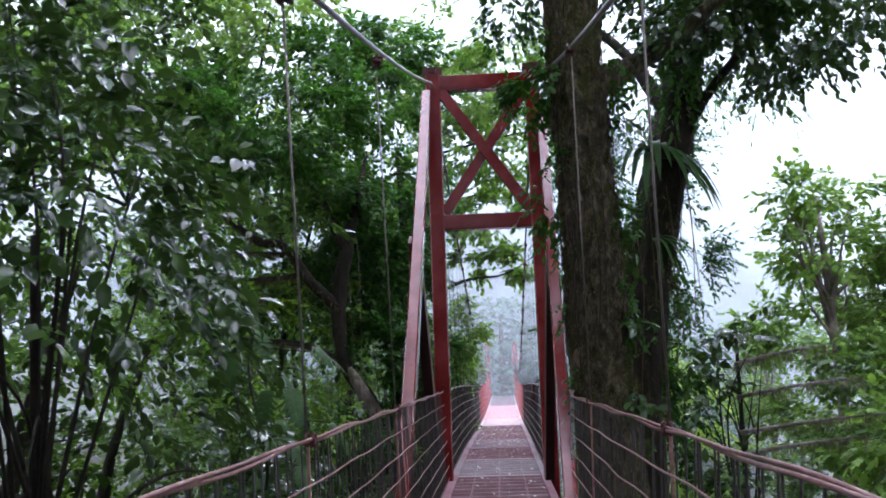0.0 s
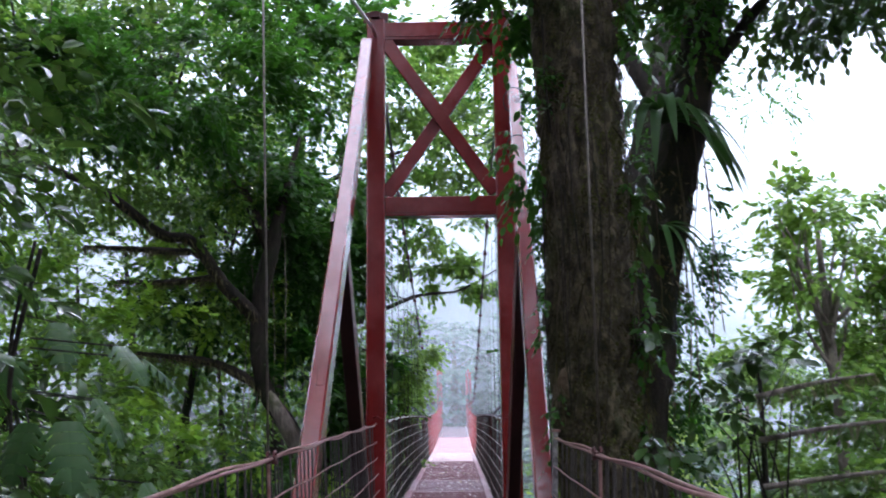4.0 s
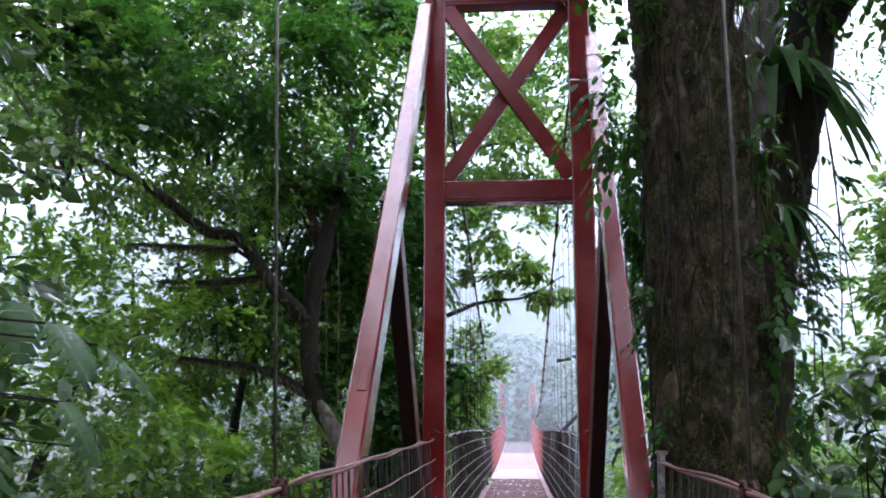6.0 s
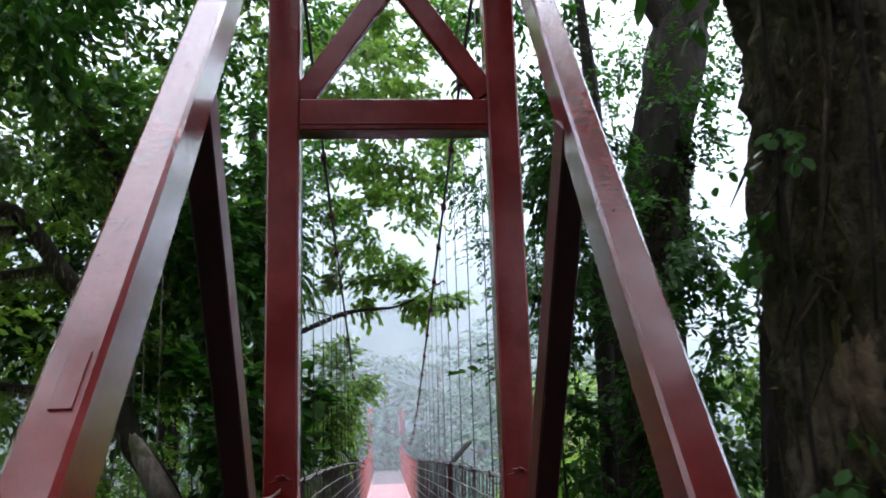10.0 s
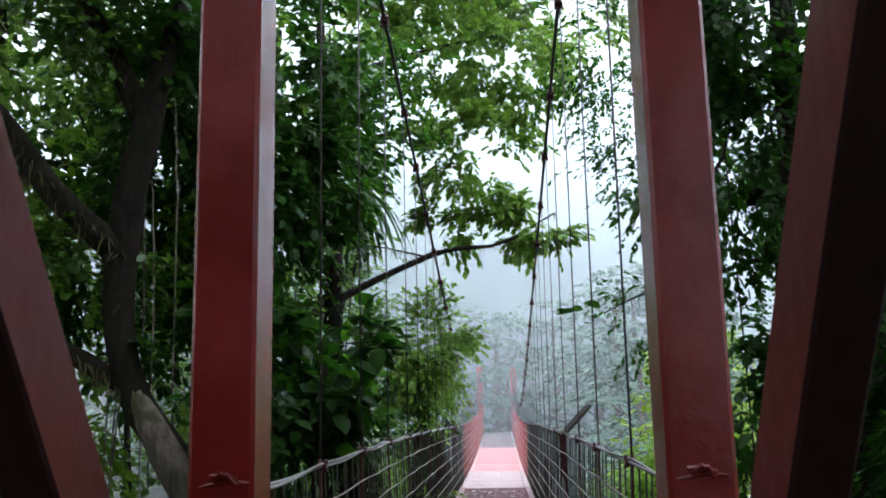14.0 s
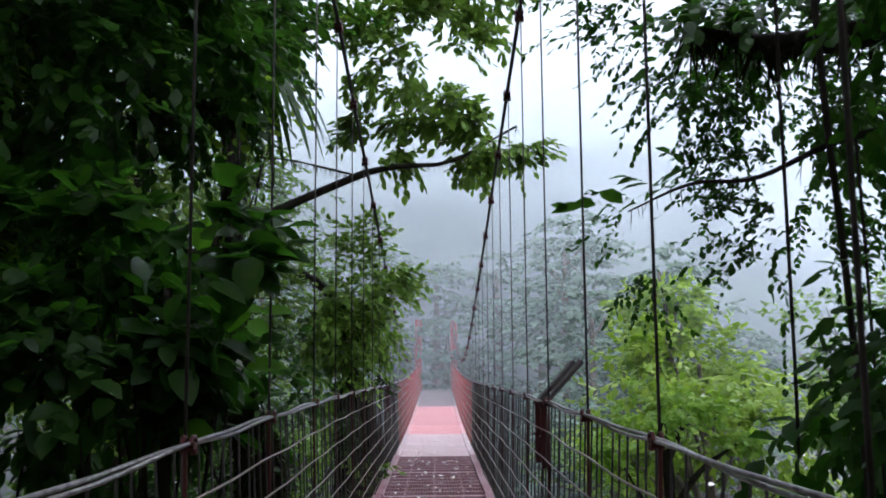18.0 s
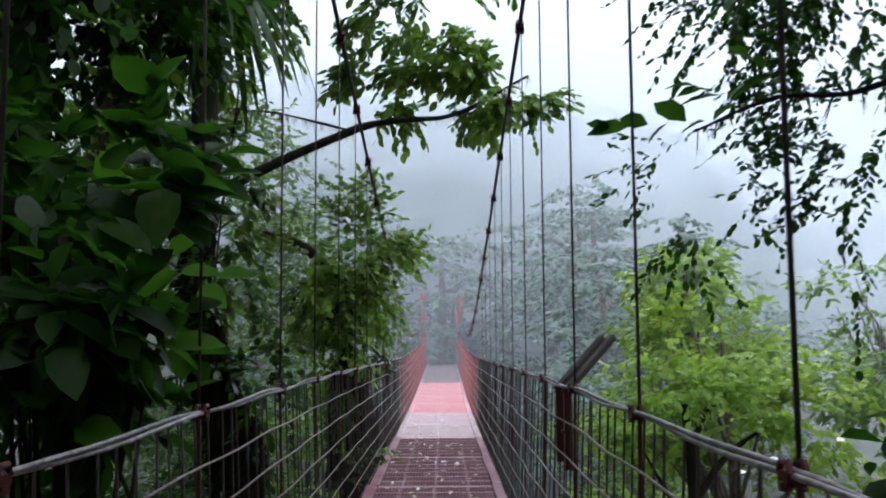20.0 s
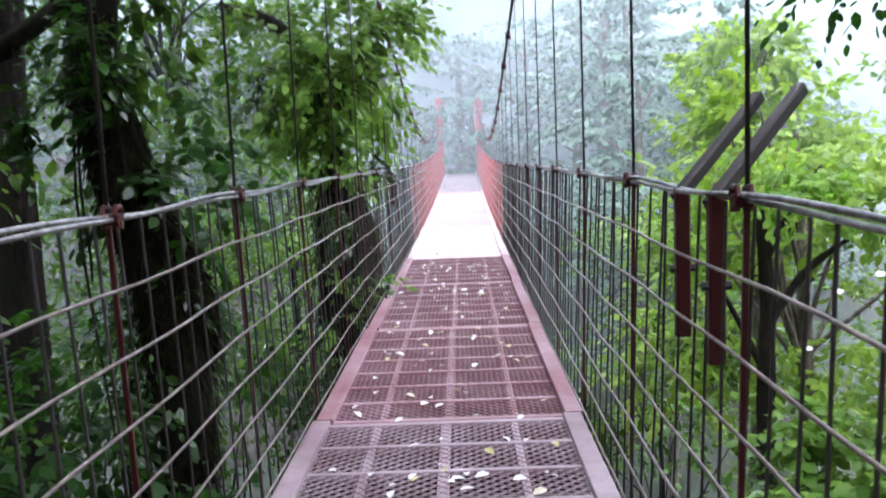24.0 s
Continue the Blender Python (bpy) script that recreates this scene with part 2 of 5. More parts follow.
MOSS = leaf_material("hanging_moss", [(0.10, 0.095, 0.045), (0.15, 0.14, 0.07), (0.08, 0.09, 0.03)], 0.7, 0.25, (0.12, 0.12, 0.05), 0.15)
LEAF_DARK = leaf_material("dark_waxy_leaf", [(0.022, 0.05, 0.014), (0.035, 0.075, 0.018), (0.05, 0.10, 0.026), (0.03, 0.062, 0.022)], 0.2, 0.22, (0.08, 0.17, 0.015), 0.32)
LEAF_GLOSS = leaf_material("wet_glossy_leaf", [(0.014, 0.036, 0.010), (0.024, 0.055, 0.014), (0.045, 0.095, 0.022), (0.02, 0.045, 0.015)], 0.13, 0.26, (0.08, 0.18, 0.015), 0.6)
# Shade under the canopy is put into the next two leaf colours.
LEAF_SHADE = leaf_material("shade_coloured_green_leaf", [(0.014, 0.045, 0.008), (0.022, 0.068, 0.010), (0.03, 0.085, 0.014), (0.018, 0.05, 0.012)], 0.26, 0.4, (0.07, 0.24, 0.012), 0.12)
LEAF_DEEP_SHADE = leaf_material("deep_shade_coloured_leaf", [(0.008, 0.028, 0.005), (0.014, 0.044, 0.007), (0.02, 0.06, 0.009), (0.010, 0.032, 0.007)], 0.32, 0.42, (0.05, 0.2, 0.008), 0.1)
LEAF_BIG = leaf_material("large_dark_leaf", [(0.02, 0.055, 0.014), (0.03, 0.075, 0.02), (0.026, 0.065, 0.016)], 0.3, 0.2, (0.06, 0.16, 0.02), 0.14)
LEAF_MID = leaf_material("forest_leaf", [(0.03, 0.075, 0.016), (0.05, 0.11, 0.022), (0.075, 0.15, 0.028), (0.04, 0.085, 0.022)], 0.18, 0.4, (0.16, 0.30, 0.025), 0.4)
LEAF_LIGHT = leaf_material("fresh_leaf", [(0.07, 0.16, 0.02), (0.11, 0.22, 0.03), (0.16, 0.28, 0.04), (0.09, 0.18, 0.03)], 0.34, 0.4, (0.22, 0.38, 0.035), 0.18)
LEAF_YOUNG = leaf_material("young_yellow_green_leaf", [(0.17, 0.29, 0.025), (0.24, 0.38, 0.035), (0.13, 0.24, 0.025), (0.32, 0.46, 0.05)], 0.34, 0.42, (0.28, 0.46, 0.04), 0.25)
# Blue cast of distance haze is put into this leaf colour.
LEAF_FAR_HAZE = leaf_material("haze_tinted_leaf", [(0.06, 0.11, 0.07), (0.105, 0.175, 0.12), (0.16, 0.24, 0.18)], 0.4, 0.2, (0.10, 0.18, 0.08), 0.3)
# Bright copies: light through the leaves is put into these two colours.
LEAF_BACKLIT = leaf_material("backlight_coloured_leaf", [(0.10, 0.22, 0.018), (0.15, 0.30, 0.028), (0.21, 0.36, 0.04), (0.12, 0.25, 0.025)], 0.3, 0.55, (0.30, 0.52, 0.035), 0.25)
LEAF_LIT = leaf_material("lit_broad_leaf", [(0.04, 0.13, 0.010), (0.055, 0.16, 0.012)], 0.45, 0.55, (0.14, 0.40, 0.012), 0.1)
ROOT = bark_material("tan_root_bark", (0.022, 0.016, 0.010), (0.11, 0.085, 0.055), (0.04, 0.045, 0.014), 0.6)
SCAR = bark_material("bare_scar_wood", (0.07, 0.05, 0.03), (0.23, 0.17, 0.11), (0.05, 0.05, 0.022), 0.35)
MOSS_BROWN = leaf_material("brown_trunk_moss", [(0.03, 0.025, 0.012), (0.07, 0.056, 0.028), (0.05, 0.05, 0.017), (0.14, 0.118, 0.066)], 0.8, 0.15, (0.07, 0.06, 0.02), 0.08)
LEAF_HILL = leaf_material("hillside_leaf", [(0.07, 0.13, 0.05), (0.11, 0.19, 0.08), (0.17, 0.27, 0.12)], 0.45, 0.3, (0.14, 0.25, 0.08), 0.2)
LITTER = leaf_material("fallen_leaf", [(0.75, 0.72, 0.7), (0.8, 0.77, 0.76), (0.6, 0.55, 0.5), (0.85, 0.82, 0.82), (0.72, 0.7, 0.68), (0.5, 0.42, 0.16)], 0.3, 0.1, (0.4, 0.35, 0.25))


def ground_material():
    m, nt, b = nodes_of("forest_floor")
    big, fine = noise_tex(nt, 0.35, 6), noise_tex(nt, 7, 8, 0.7)
    c = ramp(nt, fine, [(0.3, (0.012, 0.012, 0.006)), (0.5, (0.035, 0.03, 0.016)), (0.7, (0.05, 0.06, 0.02))])
    c = mix(nt, ramp(nt, big, [(0.4, (0, 0, 0)), (0.65, (0.8, 0.8, 0.8))]), c, (0.03, 0.055, 0.014))
    nt.links.new(c, b.inputs["Base Color"])
    b.inputs["Roughness"].default_value = 0.9
    bump(nt, b, fine, 0.8, 0.1)
    return m


GROUND = ground_material()

# ---------------------------------------------------------------- mesh helpers
rng = np.random.default_rng(7)


def mesh_from(name, verts, faces, material, smooth=False):
    me = bpy.data.meshes.new(name)
    me.from_pydata([tuple(v) for v in verts], [], [tuple(f) for f in faces])
    me.materials.append(material)
    if smooth:
        me.polygons.foreach_set("use_smooth", np.ones(len(me.polygons), bool))
    me.update()
    return me


def thing(name, label, category, at=(0, 0, 0), group="", kind=""):
    ob = new(name)
    ob.empty_display_size = 0.1
    ob.location = at
    return tagged(ob, label, category, group, kind)


def put(name, me, parent=None, label="", at=(0, 0, 0)):
    ob = new(name, me)
    ob.parent = parent
    if parent is None:
        ob.location = at
    else:
        base = parent.location if parent.parent is None else parent.location + parent.parent.location
        ob.location = Vector(at) - base
    if label:
        tagged(ob, label)
    return ob


def frame_axes(d):
    d = Vector(d).normalized()
    up = Vector((0, 0, 1)) if abs(d.z) < 0.95 else Vector((1, 0, 0))
    s = d.cross(up).normalized()
    return d, s, s.cross(d).normalized()


def tube(points, radii, sides=8, wobble=0.0, seed=0, caps=True, lump=0.0):
    """Verts and faces of a tube along points, its radius given at each."""
    pts = [Vector(p) for p in points]
    if isinstance(radii, (int, float)):
        radii = [radii] * len(pts)
    v, f = [], []
    side = None
    for i, p in enumerate(pts):
        d = (pts[min(i + 1, len(pts) - 1)] - pts[max(i - 1, 0)]).normalized()
        if side is None:
            _, side, _ = frame_axes(d)
        side = (side - d * side.dot(d)).normalized()
        upv = d.cross(side)
        for k in range(sides):
            a = 2 * math.pi * k / sides
            q = side * math.cos(a) + upv * math.sin(a)
            r = radii[i]
            if wobble:
                r *= 1 + wobble * (noise.noise(Vector((math.cos(a) * 1.3 + seed, math.sin(a) * 1.3, p.z * 0.9 + p.x * 0.4 + p.y * 0.3))) + 0.6 * noise.noise(Vector((math.cos(a) * 4 + seed, math.sin(a) * 4, p.z * 1.2 + p.x + p.y))) + 0.35 * noise.noise(Vector((math.cos(a) * 9 + seed, math.sin(a) * 9, p.z * 3.1))))
            if lump:
                s3 = p + q * r
                r += lump * (0.5 * noise.noise(s3 * 5) + 0.8 * noise.noise(s3 * 12) + 0.7 * noise.noise(s3 * 25))
            v.append(p + q * r)
    for i in range(len(pts) - 1):
        for k in range(sides):
            a, b2 = i * sides + k, i * sides + (k + 1) % sides
            f.append((a, b2, b2 + sides, a + sides))
    if caps:
        f.append(tuple(range(sides - 1, -1, -1)))
        f.append(tuple((len(pts) - 1) * sides + k for k in range(sides)))
    return v, f


def joined(pieces):
    v, f = [], []
    for pv, pf in pieces:
        o = len(v)
        v += list(pv)
        f += [tuple(i + o for i in q) for q in pf]
    return v, f


def beam(p0, p1, w, h, bevel=0.008):
    """A box section with chamfered edges from p0 to p1, w across and h deep."""
    d, s, u = frame_axes(Vector(p1) - Vector(p0))
    ring = []
    a, b2, c = w / 2, h / 2, bevel
    for x, y in ((a - c, b2), (a, b2 - c), (a, -b2 + c), (a - c, -b2), (-a + c, -b2), (-a, -b2 + c), (-a, b2 - c), (-a + c, b2)):
        ring.append(s * x + u * y)
    v = [Vector(p) + q for p in (p0, p1) for q in ring]
    n = len(ring)
    f = [(k, (k + 1) % n, (k + 1) % n + n, k + n) for k in range(n)]
    f += [tuple(range(n - 1, -1, -1)), tuple(range(n, 2 * n))]
    return v, f


def smooth_path(pts, n=6):
    """Catmull-Rom through points given as (x, y, z) or (x, y, z, r)."""
    P = [np.array(p, float) for p in pts]
    P = [2 * P[0] - P[1]] + P + [2 * P[-1] - P[-2]]
    res = []
    for i in range(1, len(P) - 2):
        for k in range(n):
            t = k / n
            res.append(0.5 * (2 * P[i] + (P[i + 1] - P[i - 1]) * t + (2 * P[i - 1] - 5 * P[i] + 4 * P[i + 1] - P[i + 2]) * t * t + (3 * P[i] - P[i - 1] - 3 * P[i + 1] + P[i + 2]) * t ** 3))
    res.append(P[-2])
    return res


def unit(a):
    return a / np.maximum(np.linalg.norm(a, axis=-1, keepdims=True), 1e-9)


BLADES = {
    # outline as (along, across), the midrib first and last; fold lifts the edges
    "oval": ([(0.0, 0.0), (0.3, 0.25), (0.66, 0.25), (1.0, 0.0)], 0.16),
    "lance": ([(0.0, 0.0), (0.3, 0.13), (1.0, 0.0)], None),
    "broad": ([(0.0, 0.04), (0.2, 0.30), (0.5, 0.33), (0.8, 0.19), (1.0, 0.0)], 0.14),
    "kite": ([(0.0, 0.0), (0.28, 0.27), (0.68, 0.25), (1.0, 0.0)], None),
    "thread": ([(0.0, 0.02), (0.5, 0.022), (1.0, 0.0)], None),
    "frond": ([(0.0, 0.01), (0.2, 0.06), (0.55, 0.07), (0.8, 0.045), (1.0, 0.0)], 0.2),
}


def leaf_mesh(name, base, way, normal, size, material, blade="oval", curl=0.18):
    """One mesh of many leaf blades. base, way, normal: (n, 3); size: (n,)."""
    outline, fold = BLADES[blade]
    n = len(base)
    way = unit(way)
    side = unit(np.cross(way, normal))
    nor = np.cross(side, way)
    cols, rows_ = [], []
    for a, w in outline:
        drop = -curl * a * a
        mid = base + (way * a + nor * drop) * size[:, None]
        if w == 0:
            cols.append([mid])
        else:
            lift = nor * (fold or 0) * w * 2
            l = mid + (side * w + lift) * size[:, None]
            r = mid + (-side * w + lift) * size[:, None]
            cols.append([l, r] if fold is None else [l, mid, r])
    verts = np.concatenate([np.stack(c, 1) for c in cols], 1)
    per = verts.shape[1]
    idx, k = [], 0
    for c in cols:
        idx.append(list(range(k, k + len(c))))
        k += len(c)
    tris = []
    for a, b2 in zip(idx, idx[1:]):
        if len(a) == 1 and len(b2) == 3:
            tris += [(a[0], b2[1], b2[0]), (a[0], b2[2], b2[1])]
        elif len(a) == 3 and len(b2) == 1:
            tris += [(a[0], a[1], b2[0]), (a[1], a[2], b2[0])]
        elif len(a) == 1:
            tris.append((a[0], b2[1], b2[0]))
        elif len(b2) == 1:
            tris.append((a[0], a[1], b2[0]))
        else:
            for i in range(len(a) - 1):
                tris += [(a[i], a[i + 1], b2[i + 1]), (a[i], b2[i + 1], b2[i])]
    tris = np.array(tris, np.int32)
    faces = (tris[None] + (np.arange(n, dtype=np.int32) * per)[:, None, None]).reshape(-1)
    me = bpy.data.meshes.new(name)
    me.vertices.add(n * per)
    me.vertices.foreach_set("co", verts.reshape(-1).astype(np.float32))
    nt = len(faces) // 3
    me.loops.add(nt * 3)
    me.loops.foreach_set("vertex_index", faces)
    me.polygons.add(nt)
    me.polygons.foreach_set("loop_start", np.arange(0, nt * 3, 3, dtype=np.int32))
    me.materials.append(material)
    me.update(calc_edges=True)
    return me


def sprays(tips, dirs, n, leaf, length, spread=0.9, droop=0.35, jitter=0.3):
    """Leaves set alternately along a twig at each tip: base, way, normal, size arrays."""
    m = len(tips)
    dirs = unit(dirs)
    upv = np.tile(np.array([0, 0, 1.0]), (m, 1)) + rng.normal(0, 0.25, (m, 3))
    sd = unit(np.cross(dirs, upv))
    s = np.linspace(0.1, 1.0, n)[None, :, None]
    L = (length * rng.uniform(0.6, 1.3, m))[:, None, None]
    base = tips[:, None] + dirs[:, None] * s * L + np.array([0, 0, -1.0]) * droop * (s * s) * L
    alt = np.where(np.arange(n) % 2 == 0, 1.0, -1.0)[None, :, None] * (1.05 - 0.75 * s)
    way = dirs[:, None] * (0.45 + 0.5 * s) + sd[:, None] * alt * spread + np.array([0, 0, -1.0]) * droop + rng.normal(0, jitter, (m, n, 3))
    nor = np.array([0, 0, 1.0]) + rng.normal(0, 0.36, (m, n, 3)) + 0.3 * dirs[:, None]
    size = leaf * rng.uniform(0.55, 1.25, (m, n))
    return base.reshape(-1, 3), way.reshape(-1, 3), nor.reshape(-1, 3), size.reshape(-1)


def blob_points(blobs, hollow=0.45):
    """Tips and outward directions inside a set of ellipsoids (x, y, z, rx, ry, rz, count), gathered in clumps."""
    tips, dirs = [], []
    for x, y, z, rx, ry, rz, cnt in blobs:
        cnt = max(4, int(cnt * DENSITY))
        k = max(3, cnt // 22)
        c = unit(rng.normal(0, 1, (k, 3))) * rng.uniform(hollow, 1.0, (k, 1)) ** 0.6
        p = c[rng.integers(0, k, cnt)] + rng.normal(0, 0.17, (cnt, 3))
        tips.append(p * (rx, ry, rz) + (x, y, z))
        d = unit(p) * (1, 1, 0.6) + rng.normal(0, 0.45, (cnt, 3))
        dirs.append(d)
    return np.concatenate(tips), np.concatenate(dirs)


DENSITY = 1.0


def crown(name, parent, blobs, material, leaf=0.12, n=9, twig=0.5, blade="kite", droop=0.25, label="", hollow=0.45):
    tips, dirs = blob_points(blobs, hollow)
    base, way, nor, size = sprays(tips, dirs, n, leaf, twig, droop=droop)
    return tagged(put(name, leaf_mesh(name, base, way, nor, size, material, blade), parent), label, kind="stuff")


def tiers(name, parent, plates, material, leaf, n=6, per_area=26):
    """Flat leafy tiers, each a shallow dome of twigs reaching outward: plates of (x, y, z, r)."""
    tips, dirs = [], []
    for x, y, z, r in plates:
        m = max(12, int(per_area * r * r))
        a, q = rng.uniform(0, 2 * math.pi, m), np.sqrt(rng.uniform(0, 1, m))
        lobes = 1 + 0.3 * np.sin(3 * a + x * 5) + 0.18 * np.sin(7 * a + z * 9)
        off = np.stack([np.cos(a), np.sin(a), np.zeros(m)], 1)
        tips.append(off * (q * r * lobes)[:, None] + np.stack([np.full(m, x), np.full(m, y), z - 0.28 * r * q * q + rng.normal(0, 0.05, m)], 1))
        dirs.append(off + rng.normal(0, 0.35, (m, 3)) * (1, 1, 0.3))
    base, way, nor, size = sprays(np.concatenate(tips), np.concatenate(dirs), n, leaf, 0.45, droop=0.22, jitter=0.2)
    return tagged(put(name, leaf_mesh(name, base, way, nor, size, material, "kite"), parent), kind="stuff")


SCAR_AT = np.array([0.828, 8.466, 1.57])


def off_scar(base):
    """True where moss roots clear of the bare scar on the great trunk."""
    return (((base - SCAR_AT) / np.array([0.06, 0.07, 0.11])) ** 2).sum(1) > 1


def moss_patches(name, parent, path, count, size, material, scale, keep=0.0, label="", blade="kite"):
    """Cushions of short moss that cover a trunk in ragged patches."""
    P = np.array(smooth_path(path, 10))
    k = rng.integers(0, len(P) - 1, count)
    a = rng.uniform(0, 2 * math.pi, count)
    off = np.stack([np.cos(a), np.sin(a), np.zeros(count)], 1)
    q = rng.uniform(0, 1, (count, 1))
    at = P[k] + (P[k + 1] - P[k]) * q
    base = at[:, :3] + off * at[:, 3:4] * rng.uniform(0.97, 1.06, (count, 1))
    f = np.array([noise.noise(Vector(b) * scale) + 0.5 * noise.noise(Vector(b) * scale * 2.7) for b in base])
    ok = (f > keep) & off_scar(base)
    base, off, f = base[ok], off[ok], f[ok]
    m = len(base)
    way = off * 0.5 + np.array([0, 0, -0.8]) + rng.normal(0, 0.45, (m, 3))
    return tagged(put(name, leaf_mesh(name, base, way, off + rng.normal(0, 0.6, (m, 3)), size * rng.uniform(0.4, 1.6, m), material, blade), parent), label, kind="stuff")


def limb(name, parent, pts, material, sides=9, wobble=0.25, n=6, label="", lump=0.0):
    P = smooth_path(pts, n)
    v, f = tube([p[:3] for p in P], [p[3] for p in P], sides, wobble, seed=len(pts) * 3.1 + pts[0][0], lump=lump)
    return put(name, mesh_from(name, v, f, material, True), parent, label)


def branches(parent, start, blobs, count, material, r=0.03):
    """Thin boughs from a point of the trunk out into the crown, each a part of its own."""
    for x, y, z, rx, ry, rz, _ in blobs:
        for i in range(count):
            u3 = unit(rng.normal(0, 1, 3))
            e = np.array((x, y, z)) + u3 * (rx, ry, rz) * 0.8
            s0 = np.array(start) + np.array((0, 0, rng.uniform(-1.0, 0.5) * min(1.0, rz * 2)))
            mid = s0 + (e - s0) * 0.5 + np.array((0, 0, 0.12)) * np.linalg.norm(e - s0) + rng.normal(0, 0.15, 3)
            P = smooth_path([(*s0, r), (*mid, r * 0.6), (*e, r * 0.18)], 5)
            put("branch", mesh_from("branch", *tube([q[:3] for q in P], [q[3] for q in P], 5), material, True), parent)


def tufts(name, parent, path, count, length, material, around=1.0, label="", blade="thread"):
    """Strands of moss hanging from a limb or clothing a trunk; path of (x, y, z, r)."""
    P = np.array(smooth_path(path, 8))
    k = rng.integers(0, len(P), count)
    a = rng.uniform(0, 2 * math.pi, count)
    off = np.stack([np.cos(a), np.sin(a), np.zeros(count)], 1)
    step = (P[np.minimum(k + 1, len(P) - 1)] - P[k])[:, :3] * rng.uniform(0, 1, (count, 1))
    base = P[k, :3] + step + off * P[k, 3:4] * around
    ok = off_scar(base)
    base, off, count = base[ok], off[ok], int(ok.sum())
    way = off * 0.25 + np.array([0, 0, -1.0]) + rng.normal(0, 0.22, (count, 3))
    return tagged(put(name, leaf_mesh(name, base, way, off + rng.normal(0, 0.3, (count, 3)), length * rng.uniform(0.35, 1.3, count), material, blade, -0.05), parent, label), kind="stuff")


def vine(parent, pts, r, material, name="vine", label=""):
    P = smooth_path([(*q, r) for q in pts], 6)
    return put(name, mesh_from(name, *tube([q[:3] + rng.normal(0, r * 0.4, 3) for q in P], r, 5), material, True), parent, label)

# ---------------------------------------------------------------- ground, hillside, mist
TOWER_Y, FAR_Y = 12.3, 53.0


def ground_z(x, y):
    """A wooded ravine under the bridge: a bank where the walk starts, a far bank and a hillside behind."""
    def step(a, b2, t):
        t = min(1, max(0, (t - a) / (b2 - a)))
        return t * t * (3 - 2 * t)
    z = -1.6 - 6.0 * step(4, 26, y) + 6.4 * step(38, 54, y) + 0.42 * max(0, y - 54) * (1 - 0.5 * step(120, 220, y)) * (1 - 0.85 * step(10, 50, x))
    z += 4.0 * step(3, 22, -x) - 5.0 * step(3, 30, x) * (1 - step(60, 110, y))
    return z + 0.5 * noise.noise(Vector((x * 0.22, y * 0.22, 0.3))) + 1.6 * noise.noise(Vector((x * 0.045, y * 0.045, 1.7)))


gx = [-420, -260, -160, -110] + [-80 + 4 * i for i in range(15)] + [-20 + 1.25 * i for i in range(33)] + [24 + 4 * i for i in range(15)] + [110, 160, 260, 420]
gy = [-300, -180, -100, -60, -40, -28] + [-20 + 1.5 * i for i in range(60)] + [72 + 4 * i for i in range(18)] + [160, 190, 230, 290, 380, 480]
gv = [(x, y, ground_z(x, y)) for y in gy for x in gx]
gf = [(j * len(gx) + i, j * len(gx) + i + 1, (j + 1) * len(gx) + i + 1, (j + 1) * len(gx) + i) for j in range(len(gy) - 1) for i in range(len(gx) - 1)]
ground = put("ground", mesh_from("ground", gv, gf, GROUND, True))
tagged(ground, "dark leaf-covered forest floor dropping into a ravine", "ground", kind="structure")

# Mist and haze are upright sheets; the last glows instead of catching light.
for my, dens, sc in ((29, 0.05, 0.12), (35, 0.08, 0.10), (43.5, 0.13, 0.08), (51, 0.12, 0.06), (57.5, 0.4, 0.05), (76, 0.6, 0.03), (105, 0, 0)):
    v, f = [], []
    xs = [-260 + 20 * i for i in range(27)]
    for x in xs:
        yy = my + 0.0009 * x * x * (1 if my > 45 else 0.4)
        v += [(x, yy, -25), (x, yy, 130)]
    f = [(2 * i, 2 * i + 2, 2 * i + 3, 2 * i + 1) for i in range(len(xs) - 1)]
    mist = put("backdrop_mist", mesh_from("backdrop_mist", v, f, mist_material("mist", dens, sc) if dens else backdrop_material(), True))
    tagged(mist, "thin white mist drifting across the valley" if dens else "glowing pale blue sheet standing in for far hillside haze", "mist", kind="structure")

# ---------------------------------------------------------------- bridge
def mid_x(y):
    return 0.03 + 0.006 * max(0, y - 16)


def deck_z(y):
    return -0.23 * math.sin(math.pi * min(1, max(0, (y - 14) / 40))) ** 2


def soft(v, w=2.0):
    return w * math.log1p(math.exp(min(40, v / w)))


def cable_z(y):
    """Height of the main cable: the back stay before the tower, the long sag after it."""
    if y < TOWER_Y:
        s = TOWER_Y - y
        return 5.55 - 0.315 * s + 0.004 * s * s
    return 1.2 + 0.2 * soft(33.7 - y) + 0.13 * soft(y - 38)


